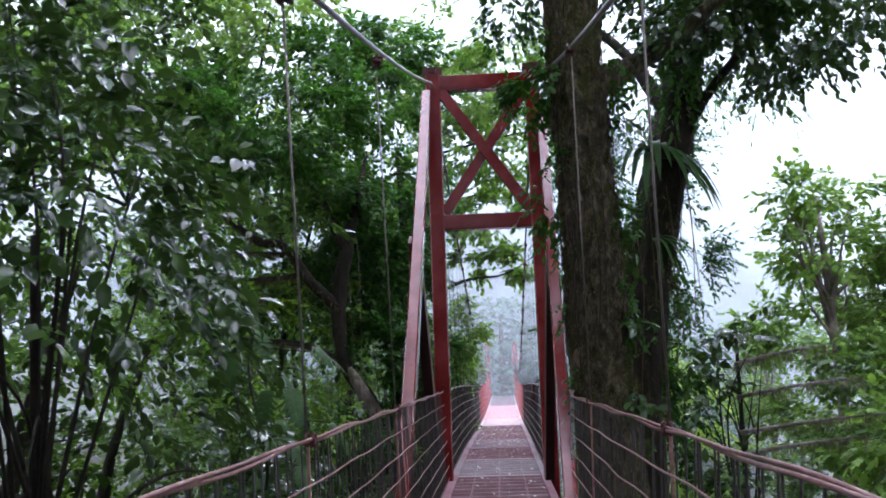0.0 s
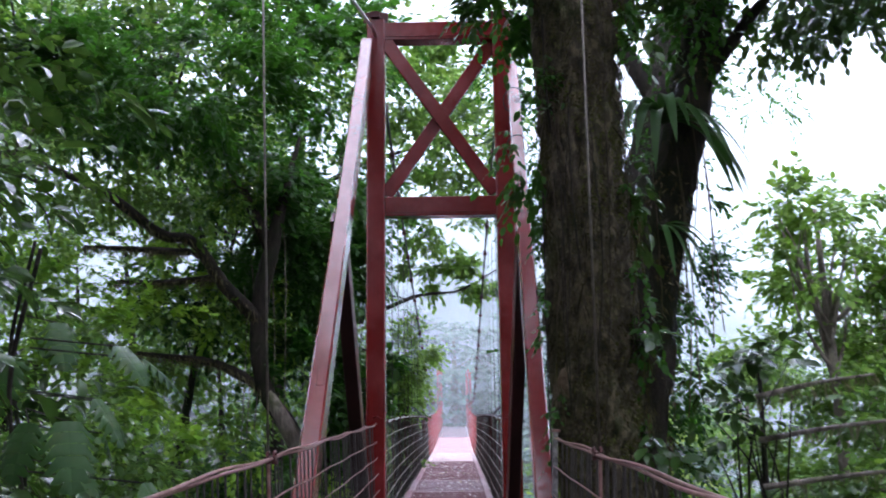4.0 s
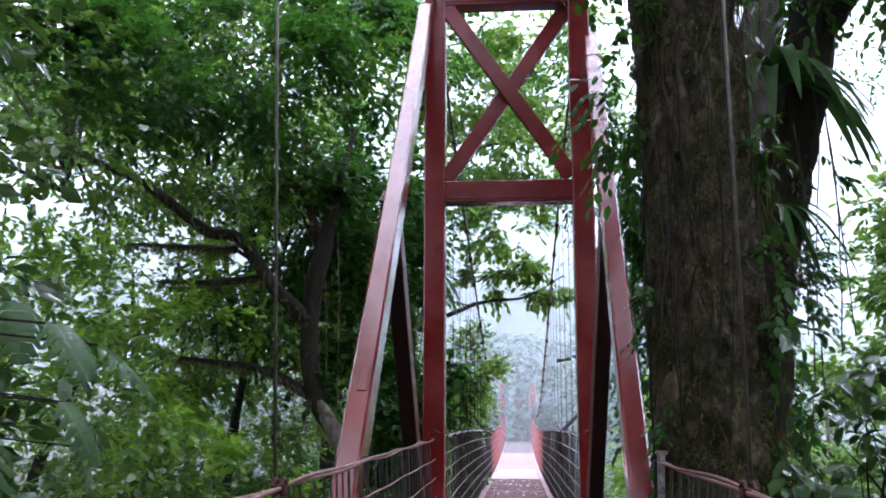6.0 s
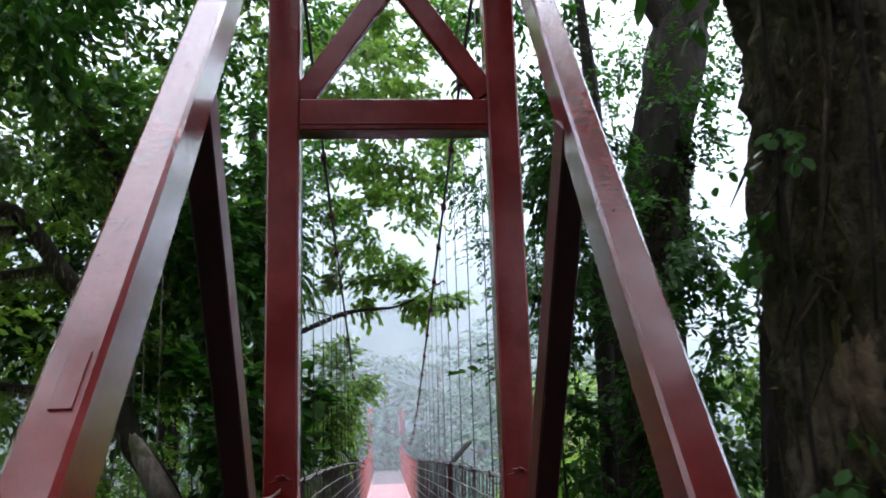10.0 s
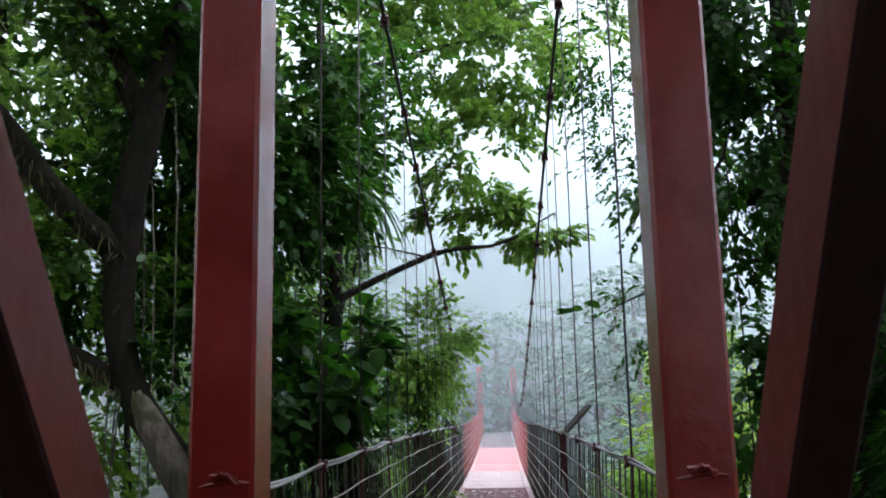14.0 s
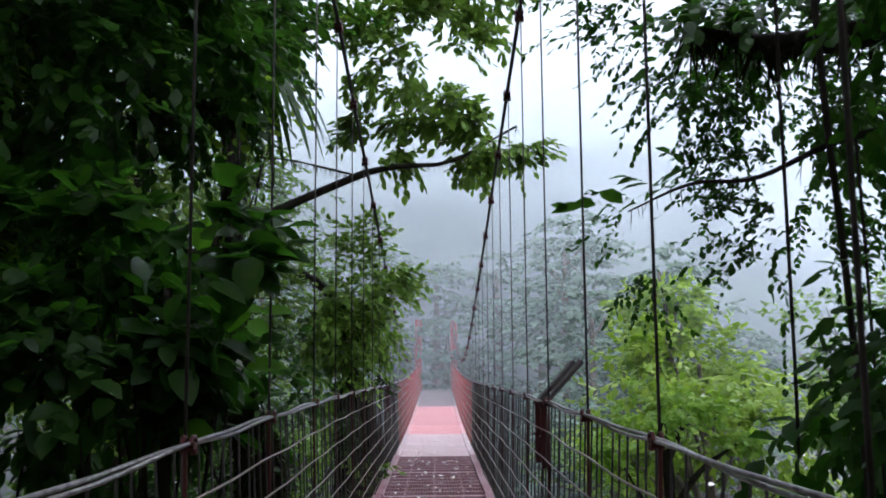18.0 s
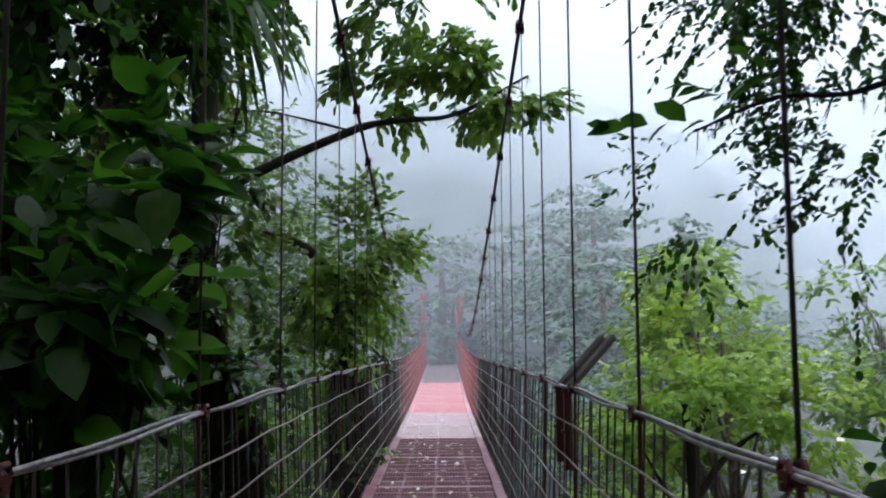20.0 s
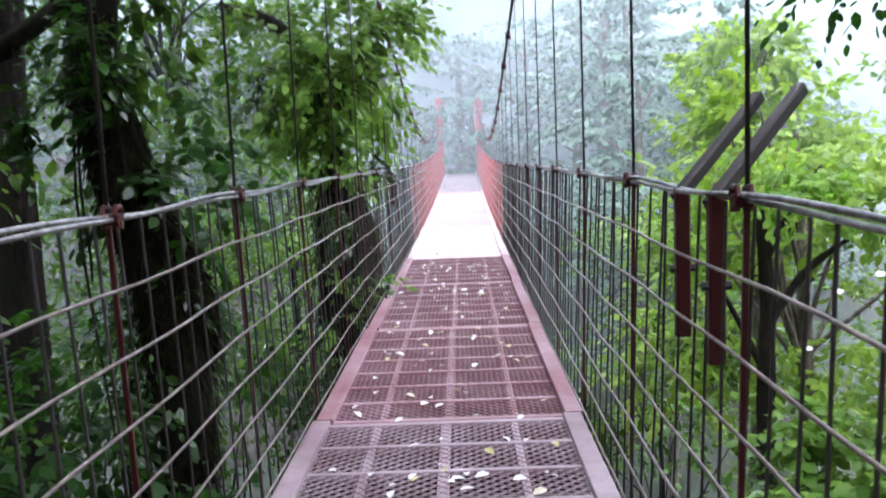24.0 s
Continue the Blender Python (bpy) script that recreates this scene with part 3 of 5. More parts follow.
def tower_parts(top):
    LX, RX, W, D, Y = -0.685, 0.73, 0.22, 0.2, 12.3

    def add(name, vf, m=RED, label=""):
        return put(name, mesh_from(name, *vf, m), top, label)
    for x in (LX, RX):
        leg = add("leg", beam((x, Y, -0.35), (x * 0.99, Y, 5.66), W, D, 0.013))
        put("base_plate", mesh_from("base_plate", *beam((x, Y, -0.4), (x, Y, -0.34), 0.42, 0.42), RED_DARK), leg)
        put("saddle", mesh_from("saddle", *joined([beam((x, Y - 0.15, 5.7), (x, Y + 0.15, 5.7), 0.1, 0.07), beam((x - 0.06, Y, 5.66), (x - 0.06, Y, 5.78), 0.02, 0.16), beam((x + 0.06, Y, 5.66), (x + 0.06, Y, 5.78), 0.02, 0.16)]), RED_DARK), leg)
    a, b2 = LX + W / 2 - 0.002, RX - W / 2 + 0.002
    for z in (3.515, 5.52):
        cb = add("crossbeam", beam((a, Y, z), (b2, Y, z), 0.19, 0.21))
        put("weld_flange", mesh_from("weld_flange", *beam((a, Y - 0.098, z - 0.065), (b2, Y - 0.098, z - 0.065), 0.012, 0.012, 0.003), RED), cb)
    add("diagonal_brace", beam((a, Y - 0.05, 5.41), (b2, Y - 0.05, 3.66), 0.08, 0.15))
    add("diagonal_brace", beam((a, Y + 0.04, 3.66), (b2, Y + 0.04, 5.41), 0.08, 0.15))
    for x0, y0_, z0, x1, y1, z1, x2, x3 in ((-0.765, 12.08, 5.4, -0.77, 7.12, -0.2, -0.835, -0.786), (0.84, 12.3, 5.2, 0.655, 7.62, -0.2, 0.748, 0.685)):
        add("raking_strut", beam((x0, y0_ + 0.09, z0 - 0.075), (x1, y1 + 0.09, z1 - 0.075), 0.126, 0.2, 0.013), RED_WET, "red steel strut streaked with rain")
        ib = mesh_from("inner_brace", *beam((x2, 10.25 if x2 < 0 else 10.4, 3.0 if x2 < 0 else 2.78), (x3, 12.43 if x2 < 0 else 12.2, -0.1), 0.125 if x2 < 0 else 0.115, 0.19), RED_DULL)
        ib.materials.append(RED_SHADED)
        # Faces turned down and forward get the shade-black paint.
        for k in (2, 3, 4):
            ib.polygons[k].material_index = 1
        put("inner_brace", ib, top, "red steel brace, underside coloured black for its shade")
    pz = 1.62
    py = 7.12 + (pz + 0.2) / 5.6 * 4.96
    up = Vector((0, 4.96, 5.6)).normalized()
    mid = Vector((-0.755, py + 0.09, pz - 0.075)) + Vector((0, -5.6, 4.96)).normalized() * 0.103
    add("weld_patch", beam(mid - up * 0.085, mid + up * 0.085, 0.05, 0.006, 0.002), RED_WET)
    # wire loops round the strut
    for z in (4.62, 3.92):
        y = 7.62 + (z + 0.2) / 5.4 * 4.68
        x = 0.64 + (z + 0.2) / 5.4 * 0.195
        loop = [(x + 0.11 * math.cos(a), y + 0.06 - 0.09 * math.sin(a), z - 0.05 + 0.11 * math.sin(a)) for a in [k * math.pi / 8 for k in range(17)]]
        add("wire_loop", tube(loop, 0.006, 5), DARK_STEEL)
    for x in (LX + 0.02, RX):
        add("rope_knot", joined([tube([(x - 0.035, Y - 0.11, 1.265), (x - 0.01, Y - 0.13, 1.29), (x + 0.035, Y - 0.11, 1.27)], 0.009, 6), tube([(x + 0.03, Y - 0.115, 1.255), (x + 0.01, Y - 0.125, 1.285), (x - 0.045, Y - 0.11, 1.28)], 0.009, 6), tube([(x - 0.08, Y - 0.105, 1.25), (x, Y - 0.115, 1.265), (x + 0.07, Y - 0.105, 1.26)], 0.007, 5)]), RED)


tower = thing("bridge_tower", "red painted steel portal tower with raking struts and cross bracing", "bridge tower", (0, 12.3, 0), "bridge towers")
tower_parts(tower)
portal = thing("end_portal", "pair of red steel posts where the bridge lands", "bridge portal", (mid_x(FAR_Y), FAR_Y, deck_z(FAR_Y)))
for side in (-1, 1):
    px = mid_x(FAR_Y) + side * 0.8
    # Post is widened to take in the haze glow around it.
    put("post", mesh_from("post", *beam((px, FAR_Y, -1.2), (px, FAR_Y, 3.15), 0.3, 0.3), RED_HAZE), portal)

# deck: framed panels of expanded metal, laid end to end
PANEL, DECK_W = 2.44, 1.34


def expanded_mesh(w, l, cell=(0.058, 0.030), strand=0.0023):
    """A sheet of diamond mesh, strands as thin slanted bars."""
    v, f = [], []
    nx, ny = int(w / cell[1] / 2), int(l / cell[0])
    hx, hy = w / nx / 2, l / ny
    def strip(a, b2):
        o = len(v)
        d = Vector(b2) - Vector(a)
        s = Vector((-d.y, d.x, 0)).normalized() * strand
        for p in (a, b2):
            p = Vector(p)
            v.extend([p - s + Vector((0, 0, -0.004)), p + s + Vector((0, 0, 0.004))])
        f.append((o, o + 1, o + 3, o + 2))
    for j in range(ny):
        for i in range(nx):
            x0, y0 = -w / 2 + i * 2 * hx, j * hy
            for a, b2 in (((0, 0.5), (1, 0)), ((1, 0), (2, 0.5)), ((0, 0.5), (1, 1)), ((1, 1), (2, 0.5))):
                strip((x0 + a[0] * hx, y0 + a[1] * hy, 0), (x0 + b2[0] * hx, y0 + b2[1] * hy, 0))
    return v, f


def sheet_frame(w, l, bars, bays):
    """Edge channels with cross bars and two or three runners under the mesh."""
    pcs = [beam((s * (w / 2 - 0.045), 0.006, -0.005), (s * (w / 2 - 0.045), l - 0.006, -0.005), 0.09, 0.05, 0.004) for s in (-1, 1)]
    for i in range(bars + 1):
        y = 0.03 + (l - 0.06) * i / bars
        pcs.append(beam((-w / 2 + 0.09, y, -0.014), (w / 2 - 0.09, y, -0.014), 0.05 if i in (0, bars) else 0.035, 0.024, 0.003))
    for i in range(1, bays):
        x = -w / 2 + w * i / bays
        pcs.append(beam((x, 0.05, -0.016), (x, l - 0.05, -0.016), 0.05 if 2 * i == bays else 0.035, 0.02, 0.003))
    return joined(pcs)


# Joists give the cross bars' depth; shade in the deck gaps is their black.
joist_set = mesh_from("joist", *joined([beam((-DECK_W / 2 + 0.095, 0.03 + (PANEL - 0.06) * i / 7, -0.07), (DECK_W / 2 - 0.095, 0.03 + (PANEL - 0.06) * i / 7, -0.07), 0.02, 0.085, 0.003) for i in range(8)] + [beam((x, 0.06, -0.06), (x, PANEL - 0.06, -0.06), 0.016, 0.06, 0.003) for x in (-0.33, 0, 0.33)]), RED_SHADED)
mesh_open = mesh_from("mesh_sheet", *expanded_mesh(DECK_W - 0.15, PANEL - 0.06), DECK_MESH)
frame_red = mesh_from("panel_frame", *sheet_frame(DECK_W, PANEL, 7, 4), DECK_PAINT)
plate_v, plate_f = beam((0, 0.03, -0.022), (0, PANEL - 0.03, -0.022), DECK_W - 0.16, 0.008, 0.002)


def repainted(me, material):
    c = me.copy()
    c.materials[0] = material
    return c


plate_red = mesh_from("plate", plate_v, plate_f, DECK_MESH)
DECK_SETS = {"red": (frame_red, mesh_open, plate_red)}
for key, m in (("pale", DECK_SKYLIT), ("pink", DECK_GLARE), ("grey", GREY_DECK)):
    DECK_SETS[key] = (repainted(frame_red, m), repainted(mesh_open, m), repainted(plate_red, m))
DECK_SETS["lilac"] = (repainted(frame_red, LILAC_MESH), repainted(mesh_open, LILAC_MESH), plate_red)

deck = thing("floor", "red steel bridge deck of framed expanded-metal panels, wet and worn", "bridge deck", kind="structure")
y0 = 20.22 - 9 * PANEL
i = 0
while y0 < FAR_Y + 1:
    yc = y0 + PANEL / 2
    slope = math.atan2(deck_z(y0 + PANEL) - deck_z(y0), PANEL)
    # Pale and pink panels past 27 m carry sky glare in their colour.
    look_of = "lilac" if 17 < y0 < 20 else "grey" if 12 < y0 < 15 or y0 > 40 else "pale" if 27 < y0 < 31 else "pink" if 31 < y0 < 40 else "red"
    solid = look_of not in ("red", "lilac") or 15 < y0 < 17 or 20 < y0 < 27
    fr, ms_, pt = DECK_SETS[look_of]
    holder = put("deck_panel", fr, deck)
    holder.matrix_basis = Matrix.Translation((mid_x(yc), y0, deck_z(y0))) @ Matrix.Rotation(slope, 4, "X")
    top_sheet = new("mesh_sheet", ms_)
    top_sheet.parent, top_sheet.location = holder, (0, 0.03, -0.007)
    joists = new("joist", joist_set)
    joists.parent = holder
    if solid:
        pl = new("plate", pt)
        pl.parent = holder
    y0 += PANEL
    i += 1

# ---------------------------------------------------------------- rails, cables, hangers
RAIL_H, RAIL_X = 1.205, 0.665
PITCH = 1.3
HANG_Y = {-1: [13.8, 15.1, 16.5, 18.0] + [19.2 + PITCH * k for k in range(26)], 1: [13.75, 15.08, 16.36, 17.78] + [19.05 + PITCH * k for k in range(26)]}
BACK_Y = [0.5, 3.65, 6.77]


def rail_pt(side, y, h):
    return (mid_x(y) + side * (RAIL_X + 0.04 * h), y, deck_z(y) + h)


def strand(pts, r, sides=6):
    return tube(pts, r, sides)


def twisted(side, ya, yb, h):
    """Two wire ropes laid side by side, winding slowly round each other and dipping between clamps."""
    res = []
    n = max(4, int((yb - ya) / 0.16))
    for ph in (0, math.pi):
        pts = []
        for i in range(n + 1):
            y = ya + (yb - ya) * i / n
            x, _, z = rail_pt(side, y, h)
            dip = 0.01 * math.sin(math.pi * ((y - 13.7) / PITCH % 1)) ** 2
            a = ph + 1.9 * y
            pts.append((x + 0.008 * math.cos(a), y, z - dip + 0.008 * math.sin(a)))
        res.append(tube(pts, 0.0066, 6))
    return res


WIRE_H = (1.035, 0.872, 0.71, 0.548, 0.386, 0.224, 0.07)
for side, ya, yb, mat_r, far in ((-1, -4, 12.18, RUSTY, 0), (1, -4, 8.36, RUSTY, 0), (-1, 12.42, FAR_Y, CABLE, 1), (1, 12.42, FAR_Y, CABLE, 1)):
    rail = thing("cable_railing", "twisted wire-rope handrail over sagging guard wires, wet steel" if far else "rusty red wire-rope handrail with sagging guard wires", "railing", rail_pt(side, ya, 0), "bridge railings")
    for vf in twisted(side, ya, yb, RAIL_H):
        put("handrail_rope", mesh_from("handrail_rope", *vf, mat_r, True), rail)
    for h in WIRE_H:
        n = max(4, int((yb - ya) / 0.27))
        pts = []
        for k in range(n + 1):
            y = ya + (yb - ya) * k / n
            dip = 0.008 * math.sin(math.pi * ((y - 13.7) / PITCH % 1)) ** 2
            w = 0.008 * noise.noise(Vector((y * 1.3, h * 9, side)))
            x, _, z = rail_pt(side, y, h)
            pts.append((x - side * 0.012 + w, y, z - dip + w))
        put("guard_wire", mesh_from("guard_wire", *tube(pts, 0.0047, 5), WIRE if far else RUSTY, True), rail)

# hanger uprights with rail clamps
def clamp_mesh():
    """Knuckle of a U-bolt clamp: a saddle block, two nuts and the bent bolt."""
    pcs = [beam((-0.02, 0, -0.01), (0.02, 0, -0.01), 0.045, 0.028, 0.01)]
    for s in (-1, 1):
        pcs.append(tube([(s * 0.014, -0.026, 0.0), (s * 0.014, -0.015, 0.02), (s * 0.014, 0.015, 0.02), (s * 0.014, 0.026, 0.0)], 0.007, 6))
        pcs.append(tube([(s * 0.014, 0.0, -0.032), (s * 0.014, 0.0, -0.016)], 0.012, 6))
    return joined(pcs)


clamp = mesh_from("clamp", *clamp_mesh(), RED_DARK)
for side in (-1, 1):
    for y in HANG_Y[side] + BACK_Y:
        if y > FAR_Y - 1 or (12.0 < y < 12.9) or (y < 12 and y > 11):
            continue
        if side > 0 and 9 < y < 12.3:
            continue
        xb, _, zb = rail_pt(side, y, 0)
        zt = cable_z(y)
        xt = mid_x(y) + side * (0.715 if side > 0 or y > 12 else 0.8)
        xr = rail_pt(side, y, RAIL_H)[0]
        hanger = thing("hanger_rod", "thin dark steel hanger rod clamped between cable and handrail", "hanger", (xb, y, zb), "bridge hangers")
        put("rod", mesh_from("rod", *tube([(xr + side * 0.012, y, zb + RAIL_H - 0.06), (xt + side * 0.012, y, zt)], 0.0056, 6), DARK_STEEL if y > 12 else ROD, True), hanger)
        put("upright", mesh_from("upright", *beam((xb + side * 0.03, y, zb - 0.1), (xr + side * 0.012, y, zb + RAIL_H), 0.013, 0.013, 0.002), RED_HAZE if y > 34 else RED_DARK if y > 12 else RUSTY), hanger)
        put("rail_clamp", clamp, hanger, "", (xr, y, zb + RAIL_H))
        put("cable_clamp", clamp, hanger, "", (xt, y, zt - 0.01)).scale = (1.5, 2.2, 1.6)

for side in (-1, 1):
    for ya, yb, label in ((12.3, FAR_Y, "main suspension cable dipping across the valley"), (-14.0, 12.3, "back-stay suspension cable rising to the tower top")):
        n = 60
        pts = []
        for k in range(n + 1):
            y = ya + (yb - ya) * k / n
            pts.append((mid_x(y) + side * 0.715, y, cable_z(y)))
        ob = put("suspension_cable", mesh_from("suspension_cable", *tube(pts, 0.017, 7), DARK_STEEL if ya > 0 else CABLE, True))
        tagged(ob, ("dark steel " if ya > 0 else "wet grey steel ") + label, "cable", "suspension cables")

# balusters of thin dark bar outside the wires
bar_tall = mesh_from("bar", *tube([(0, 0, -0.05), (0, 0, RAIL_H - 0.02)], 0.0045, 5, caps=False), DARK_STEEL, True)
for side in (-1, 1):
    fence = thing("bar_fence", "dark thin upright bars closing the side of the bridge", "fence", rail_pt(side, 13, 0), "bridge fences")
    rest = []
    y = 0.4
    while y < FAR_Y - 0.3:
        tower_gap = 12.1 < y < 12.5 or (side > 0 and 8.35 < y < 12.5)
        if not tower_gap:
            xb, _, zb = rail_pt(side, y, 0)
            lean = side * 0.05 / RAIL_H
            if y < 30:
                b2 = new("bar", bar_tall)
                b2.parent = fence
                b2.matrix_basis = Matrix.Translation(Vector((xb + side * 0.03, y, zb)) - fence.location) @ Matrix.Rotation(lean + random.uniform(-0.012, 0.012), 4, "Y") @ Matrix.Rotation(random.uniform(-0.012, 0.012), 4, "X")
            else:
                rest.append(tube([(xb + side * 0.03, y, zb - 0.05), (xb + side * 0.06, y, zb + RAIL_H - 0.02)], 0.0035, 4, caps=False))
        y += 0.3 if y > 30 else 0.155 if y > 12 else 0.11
    tagged(put("bar_run", mesh_from("bar_run", *joined(rest), RED_HAZE), fence), kind="stuff")

# cranked fence posts standing out from the rail
def cranked_post(side, y, label):
    x, _, z = rail_pt(side, y, 0)
    p = thing("cranked_post", label, "fence post", (x, y, z), "cranked posts")
    put("post", mesh_from("post", *beam((x + side * 0.055, y, z + 0.79), (x + side * 0.055, y, z + 1.2), 0.034, 0.04, 0.005), RED_DARK), p)
    put("arm", mesh_from("arm", *beam((x + side * 0.04, y, z + 1.17), (x + side * 0.33, y + 0.2, z + 1.445), 0.032, 0.036, 0.005), DARK_STEEL), p)
    put("bolt", mesh_from("bolt", *tube([(x + side * 0.02, y, z + 0.98), (x + side * 0.09, y, z + 0.98)], 0.012, 6), DARK_STEEL), p)


cranked_post(1, 18.0, "dark red steel post with outward cranked arm at the railing")
cranked_post(1, 18.33, "dark red steel post with outward cranked arm at the railing")
cranked_post(-1, 26.3, "dark steel post with an outward cranked arm on the railing")

# pale end post where the near railing stops at the great trunk
ep = thing("end_post", "pale grey steel end post of the rusty railing", "fence post", rail_pt(1, 8.38, 0))
put("post", mesh_from("post", *beam(rail_pt(1, 8.38, -0.1), rail_pt(1, 8.38, 1.24), 0.045, 0.03, 0.004), CABLE), ep)
put("cap", mesh_from("cap", *beam(rail_pt(1, 8.38, 1.24), rail_pt(1, 8.38, 1.255), 0.06, 0.05, 0.004), RUSTY), ep)
# ---------------------------------------------------------------- trees and undergrowth
def g(x, y, d=-0.3):
    return ground_z(x, y) + d


def tree(name, label, stem, boughs, bark, group="forest trees", sides=14, wobble=0.3, moss=0, moss_mat=None):
    x, y = stem[0][:2]
    t = thing(name, label, "tree", (x, y, ground_z(x, y)), group)
    limb("trunk", t, stem, bark, sides, wobble, (36 if sides > 40 else 16) if sides > 20 else 6, lump=0.045 if sides > 40 else 0.03 if sides > 20 else 0.008)
    for b2 in boughs:
        limb("branch", t, b2, bark, 9, wobble, lump=0.012)
        if moss:
            tufts("moss_cover", t, b2, int(moss * len(b2) * 2), 0.12, moss_mat or MOSS_DARK, 0.95)
    return t


def shrub(name, label, x, y, blobs, material, leaf, n=9, twig=0.4, blade="oval", droop=0.35, stems=5):
    zb = ground_z(x, y)
    t = thing(name, label, "shrub", (x, y, zb), "undergrowth")
    c = blobs[0]
    mid = (zb + c[2]) / 2
    limb("stem", t, [(x, y, zb - 0.2, 0.06), (x + 0.1, y + 0.1, mid, 0.045), (c[0], c[1], c[2], 0.02)], BARK_DARK, 7)
    branches(t, (x + 0.1, y + 0.1, mid), blobs, stems, BARK_DARK, 0.02)
    crown("leaves", t, blobs, material, leaf, n, twig, blade, droop)
    return t


# ---- great mossy trunk beside the tower
BIG = [(1.36, 8.78, g(1.3, 9.0), 0.48), (1.14, 8.64, 0.0, 0.30), (1.045, 8.62, 1.6, 0.265), (1.0, 8.6, 3.5, 0.255), (0.95, 8.6, 5.6, 0.25), (1.1, 9.0, 8.5, 0.22), (1.4, 9.3, 11.5, 0.13)]
B1 = [(1.0, 8.7, 4.9, 0.18), (0.6, 8.8, 6.2, 0.12), (-0.1, 8.4, 7.6, 0.05)]
B2 = [(1.15, 8.7, 4.2, 0.13), (1.9, 8.9, 4.7, 0.09), (3.2, 8.4, 5.6, 0.04)]
big = tree("mossy_tree", "huge dark mossy trunk draped with roots and epiphytes", BIG, [B1, B2], BARK, sides=120, wobble=0.17, moss=60)
tufts("moss_cover", big, BIG[:6], 9000, 0.07, MOSS_DARK, 1.03, "dark olive moss hanging on the bark")
moss_patches("moss_cushion", big, BIG[:6], 32000, 0.016, MOSS_DARK, 2.6, 0.0, "dark ragged moss on the bark")
moss_patches("moss_cushion", big, BIG[:6], 60000, 0.015, MOSS_OLIVE, 2.2, 0.1, "olive moss cushions")
tufts("moss_cover", big, BIG[2:6], 320, 0.2, MOSS_SHADE, 1.06, "ragged moss beards")
moss_patches("moss_beard", big, BIG[1:6], 30000, 0.028, MOSS_BROWN, 3.4, 0.0, "brown hanging moss", "lance")
moss_patches("moss_beard", big, BIG[1:6], 8000, 0.022, MOSS_OLIVE, 2.0, 0.22, "olive hanging moss", "lance")
for k in range(54):
    a = rng.uniform(2.6, 6.4)
    z0 = rng.uniform(-0.6, 4.6)
    z1 = z0 + rng.uniform(0.3, 1.5)
    turn = rng.uniform(-0.5, 0.5)
    pts = []
    for q in np.linspace(0, 1, 7):
        z = z0 + (z1 - z0) * q
        rr = np.interp(z, [-1.6, 0, 1.6, 3.5, 5.6, 8.5], [0.45, 0.31, 0.278, 0.268, 0.262, 0.22]) + rng.uniform(0.006, 0.03)
        cx, cy = np.interp(z, [0, 1.6, 3.5, 5.6], [1.14, 1.045, 1.0, 0.95]), np.interp(z, [0, 1.6, 3.5], [8.64, 8.62, 8.6])
        aa = a + turn * q + 0.12 * math.sin(7 * q + k)
        pts.append((cx + rr * math.cos(aa), cy + rr * math.sin(aa), z))
    vine(big, pts, rng.uniform(0.002, 0.006), ROOT if k % 3 else BARK, "climbing_root")
# bare scar low on the trunk, a ragged oval lying on the bark itself
bark_me = next(c for c in big.children if c.name.startswith("trunk")).data
bark_tree = BVHTree.FromPolygons([v.co for v in bark_me.vertices], [tuple(p.vertices) for p in bark_me.polygons])
scar_v, scar_f = [], []
RINGS, SPOKES = 5, 44
for i in range(RINGS + 1):
    for j in range(SPOKES):
        th = 2 * math.pi * j / SPOKES
        rim = 1 + 0.55 * noise.noise(Vector((2.2 * math.cos(th), 2.2 * math.sin(th), 4.0))) + 0.3 * noise.noise(Vector((7 * math.cos(th), 7 * math.sin(th), 1.0)))
        rad = (0.02 + i / RINGS) * rim
        aa, z = 3.76 + 0.17 * rad * math.cos(th), 1.55 + 0.105 * rad * math.sin(th)
        out = Vector((math.cos(aa), math.sin(aa), 0))
        hit = bark_tree.ray_cast(Vector((1.045, 8.62, z)) + out * 0.8, -out)[0]
        scar_v.append(hit + out * (0.006 - 0.01 * (i == RINGS)))
for i in range(RINGS):
    for j in range(SPOKES):
        k2 = (j + 1) % SPOKES
        scar_f.append([i * SPOKES + j, i * SPOKES + k2, (i + 1) * SPOKES + k2, (i + 1) * SPOKES + j])
scar_f.append(list(range(SPOKES - 1, -1, -1)))
put("bark_scar", mesh_from("bark_scar", scar_v, scar_f, SCAR, True), big, "pale bare scar in the bark")
crown("crown", big, [(1.6, 9.9, 7.4, 2.4, 2.2, 1.4, 520), (3.4, 8.6, 6.4, 1.8, 1.6, 1.2, 300), (0.35, 9.8, 6.1, 0.8, 1.0, 0.55, 90), (2.6, 9.0, 5.2, 0.9, 0.7, 0.4, 80), (4.0, 11.3, 6.0, 1.5, 1.2, 0.8, 330), (2.6, 9.6, 5.7, 0.9, 0.6, 0.5, 120), (5.6, 11.0, 6.6, 1.6, 1.4, 0.9, 300), (2.6, 10.6, 5.9, 1.0, 1.0, 0.7, 200)], LEAF_DARK, 0.12, 9, 0.45)
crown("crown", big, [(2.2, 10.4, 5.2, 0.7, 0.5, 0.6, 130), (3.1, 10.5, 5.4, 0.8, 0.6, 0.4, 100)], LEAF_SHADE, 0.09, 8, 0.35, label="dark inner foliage")
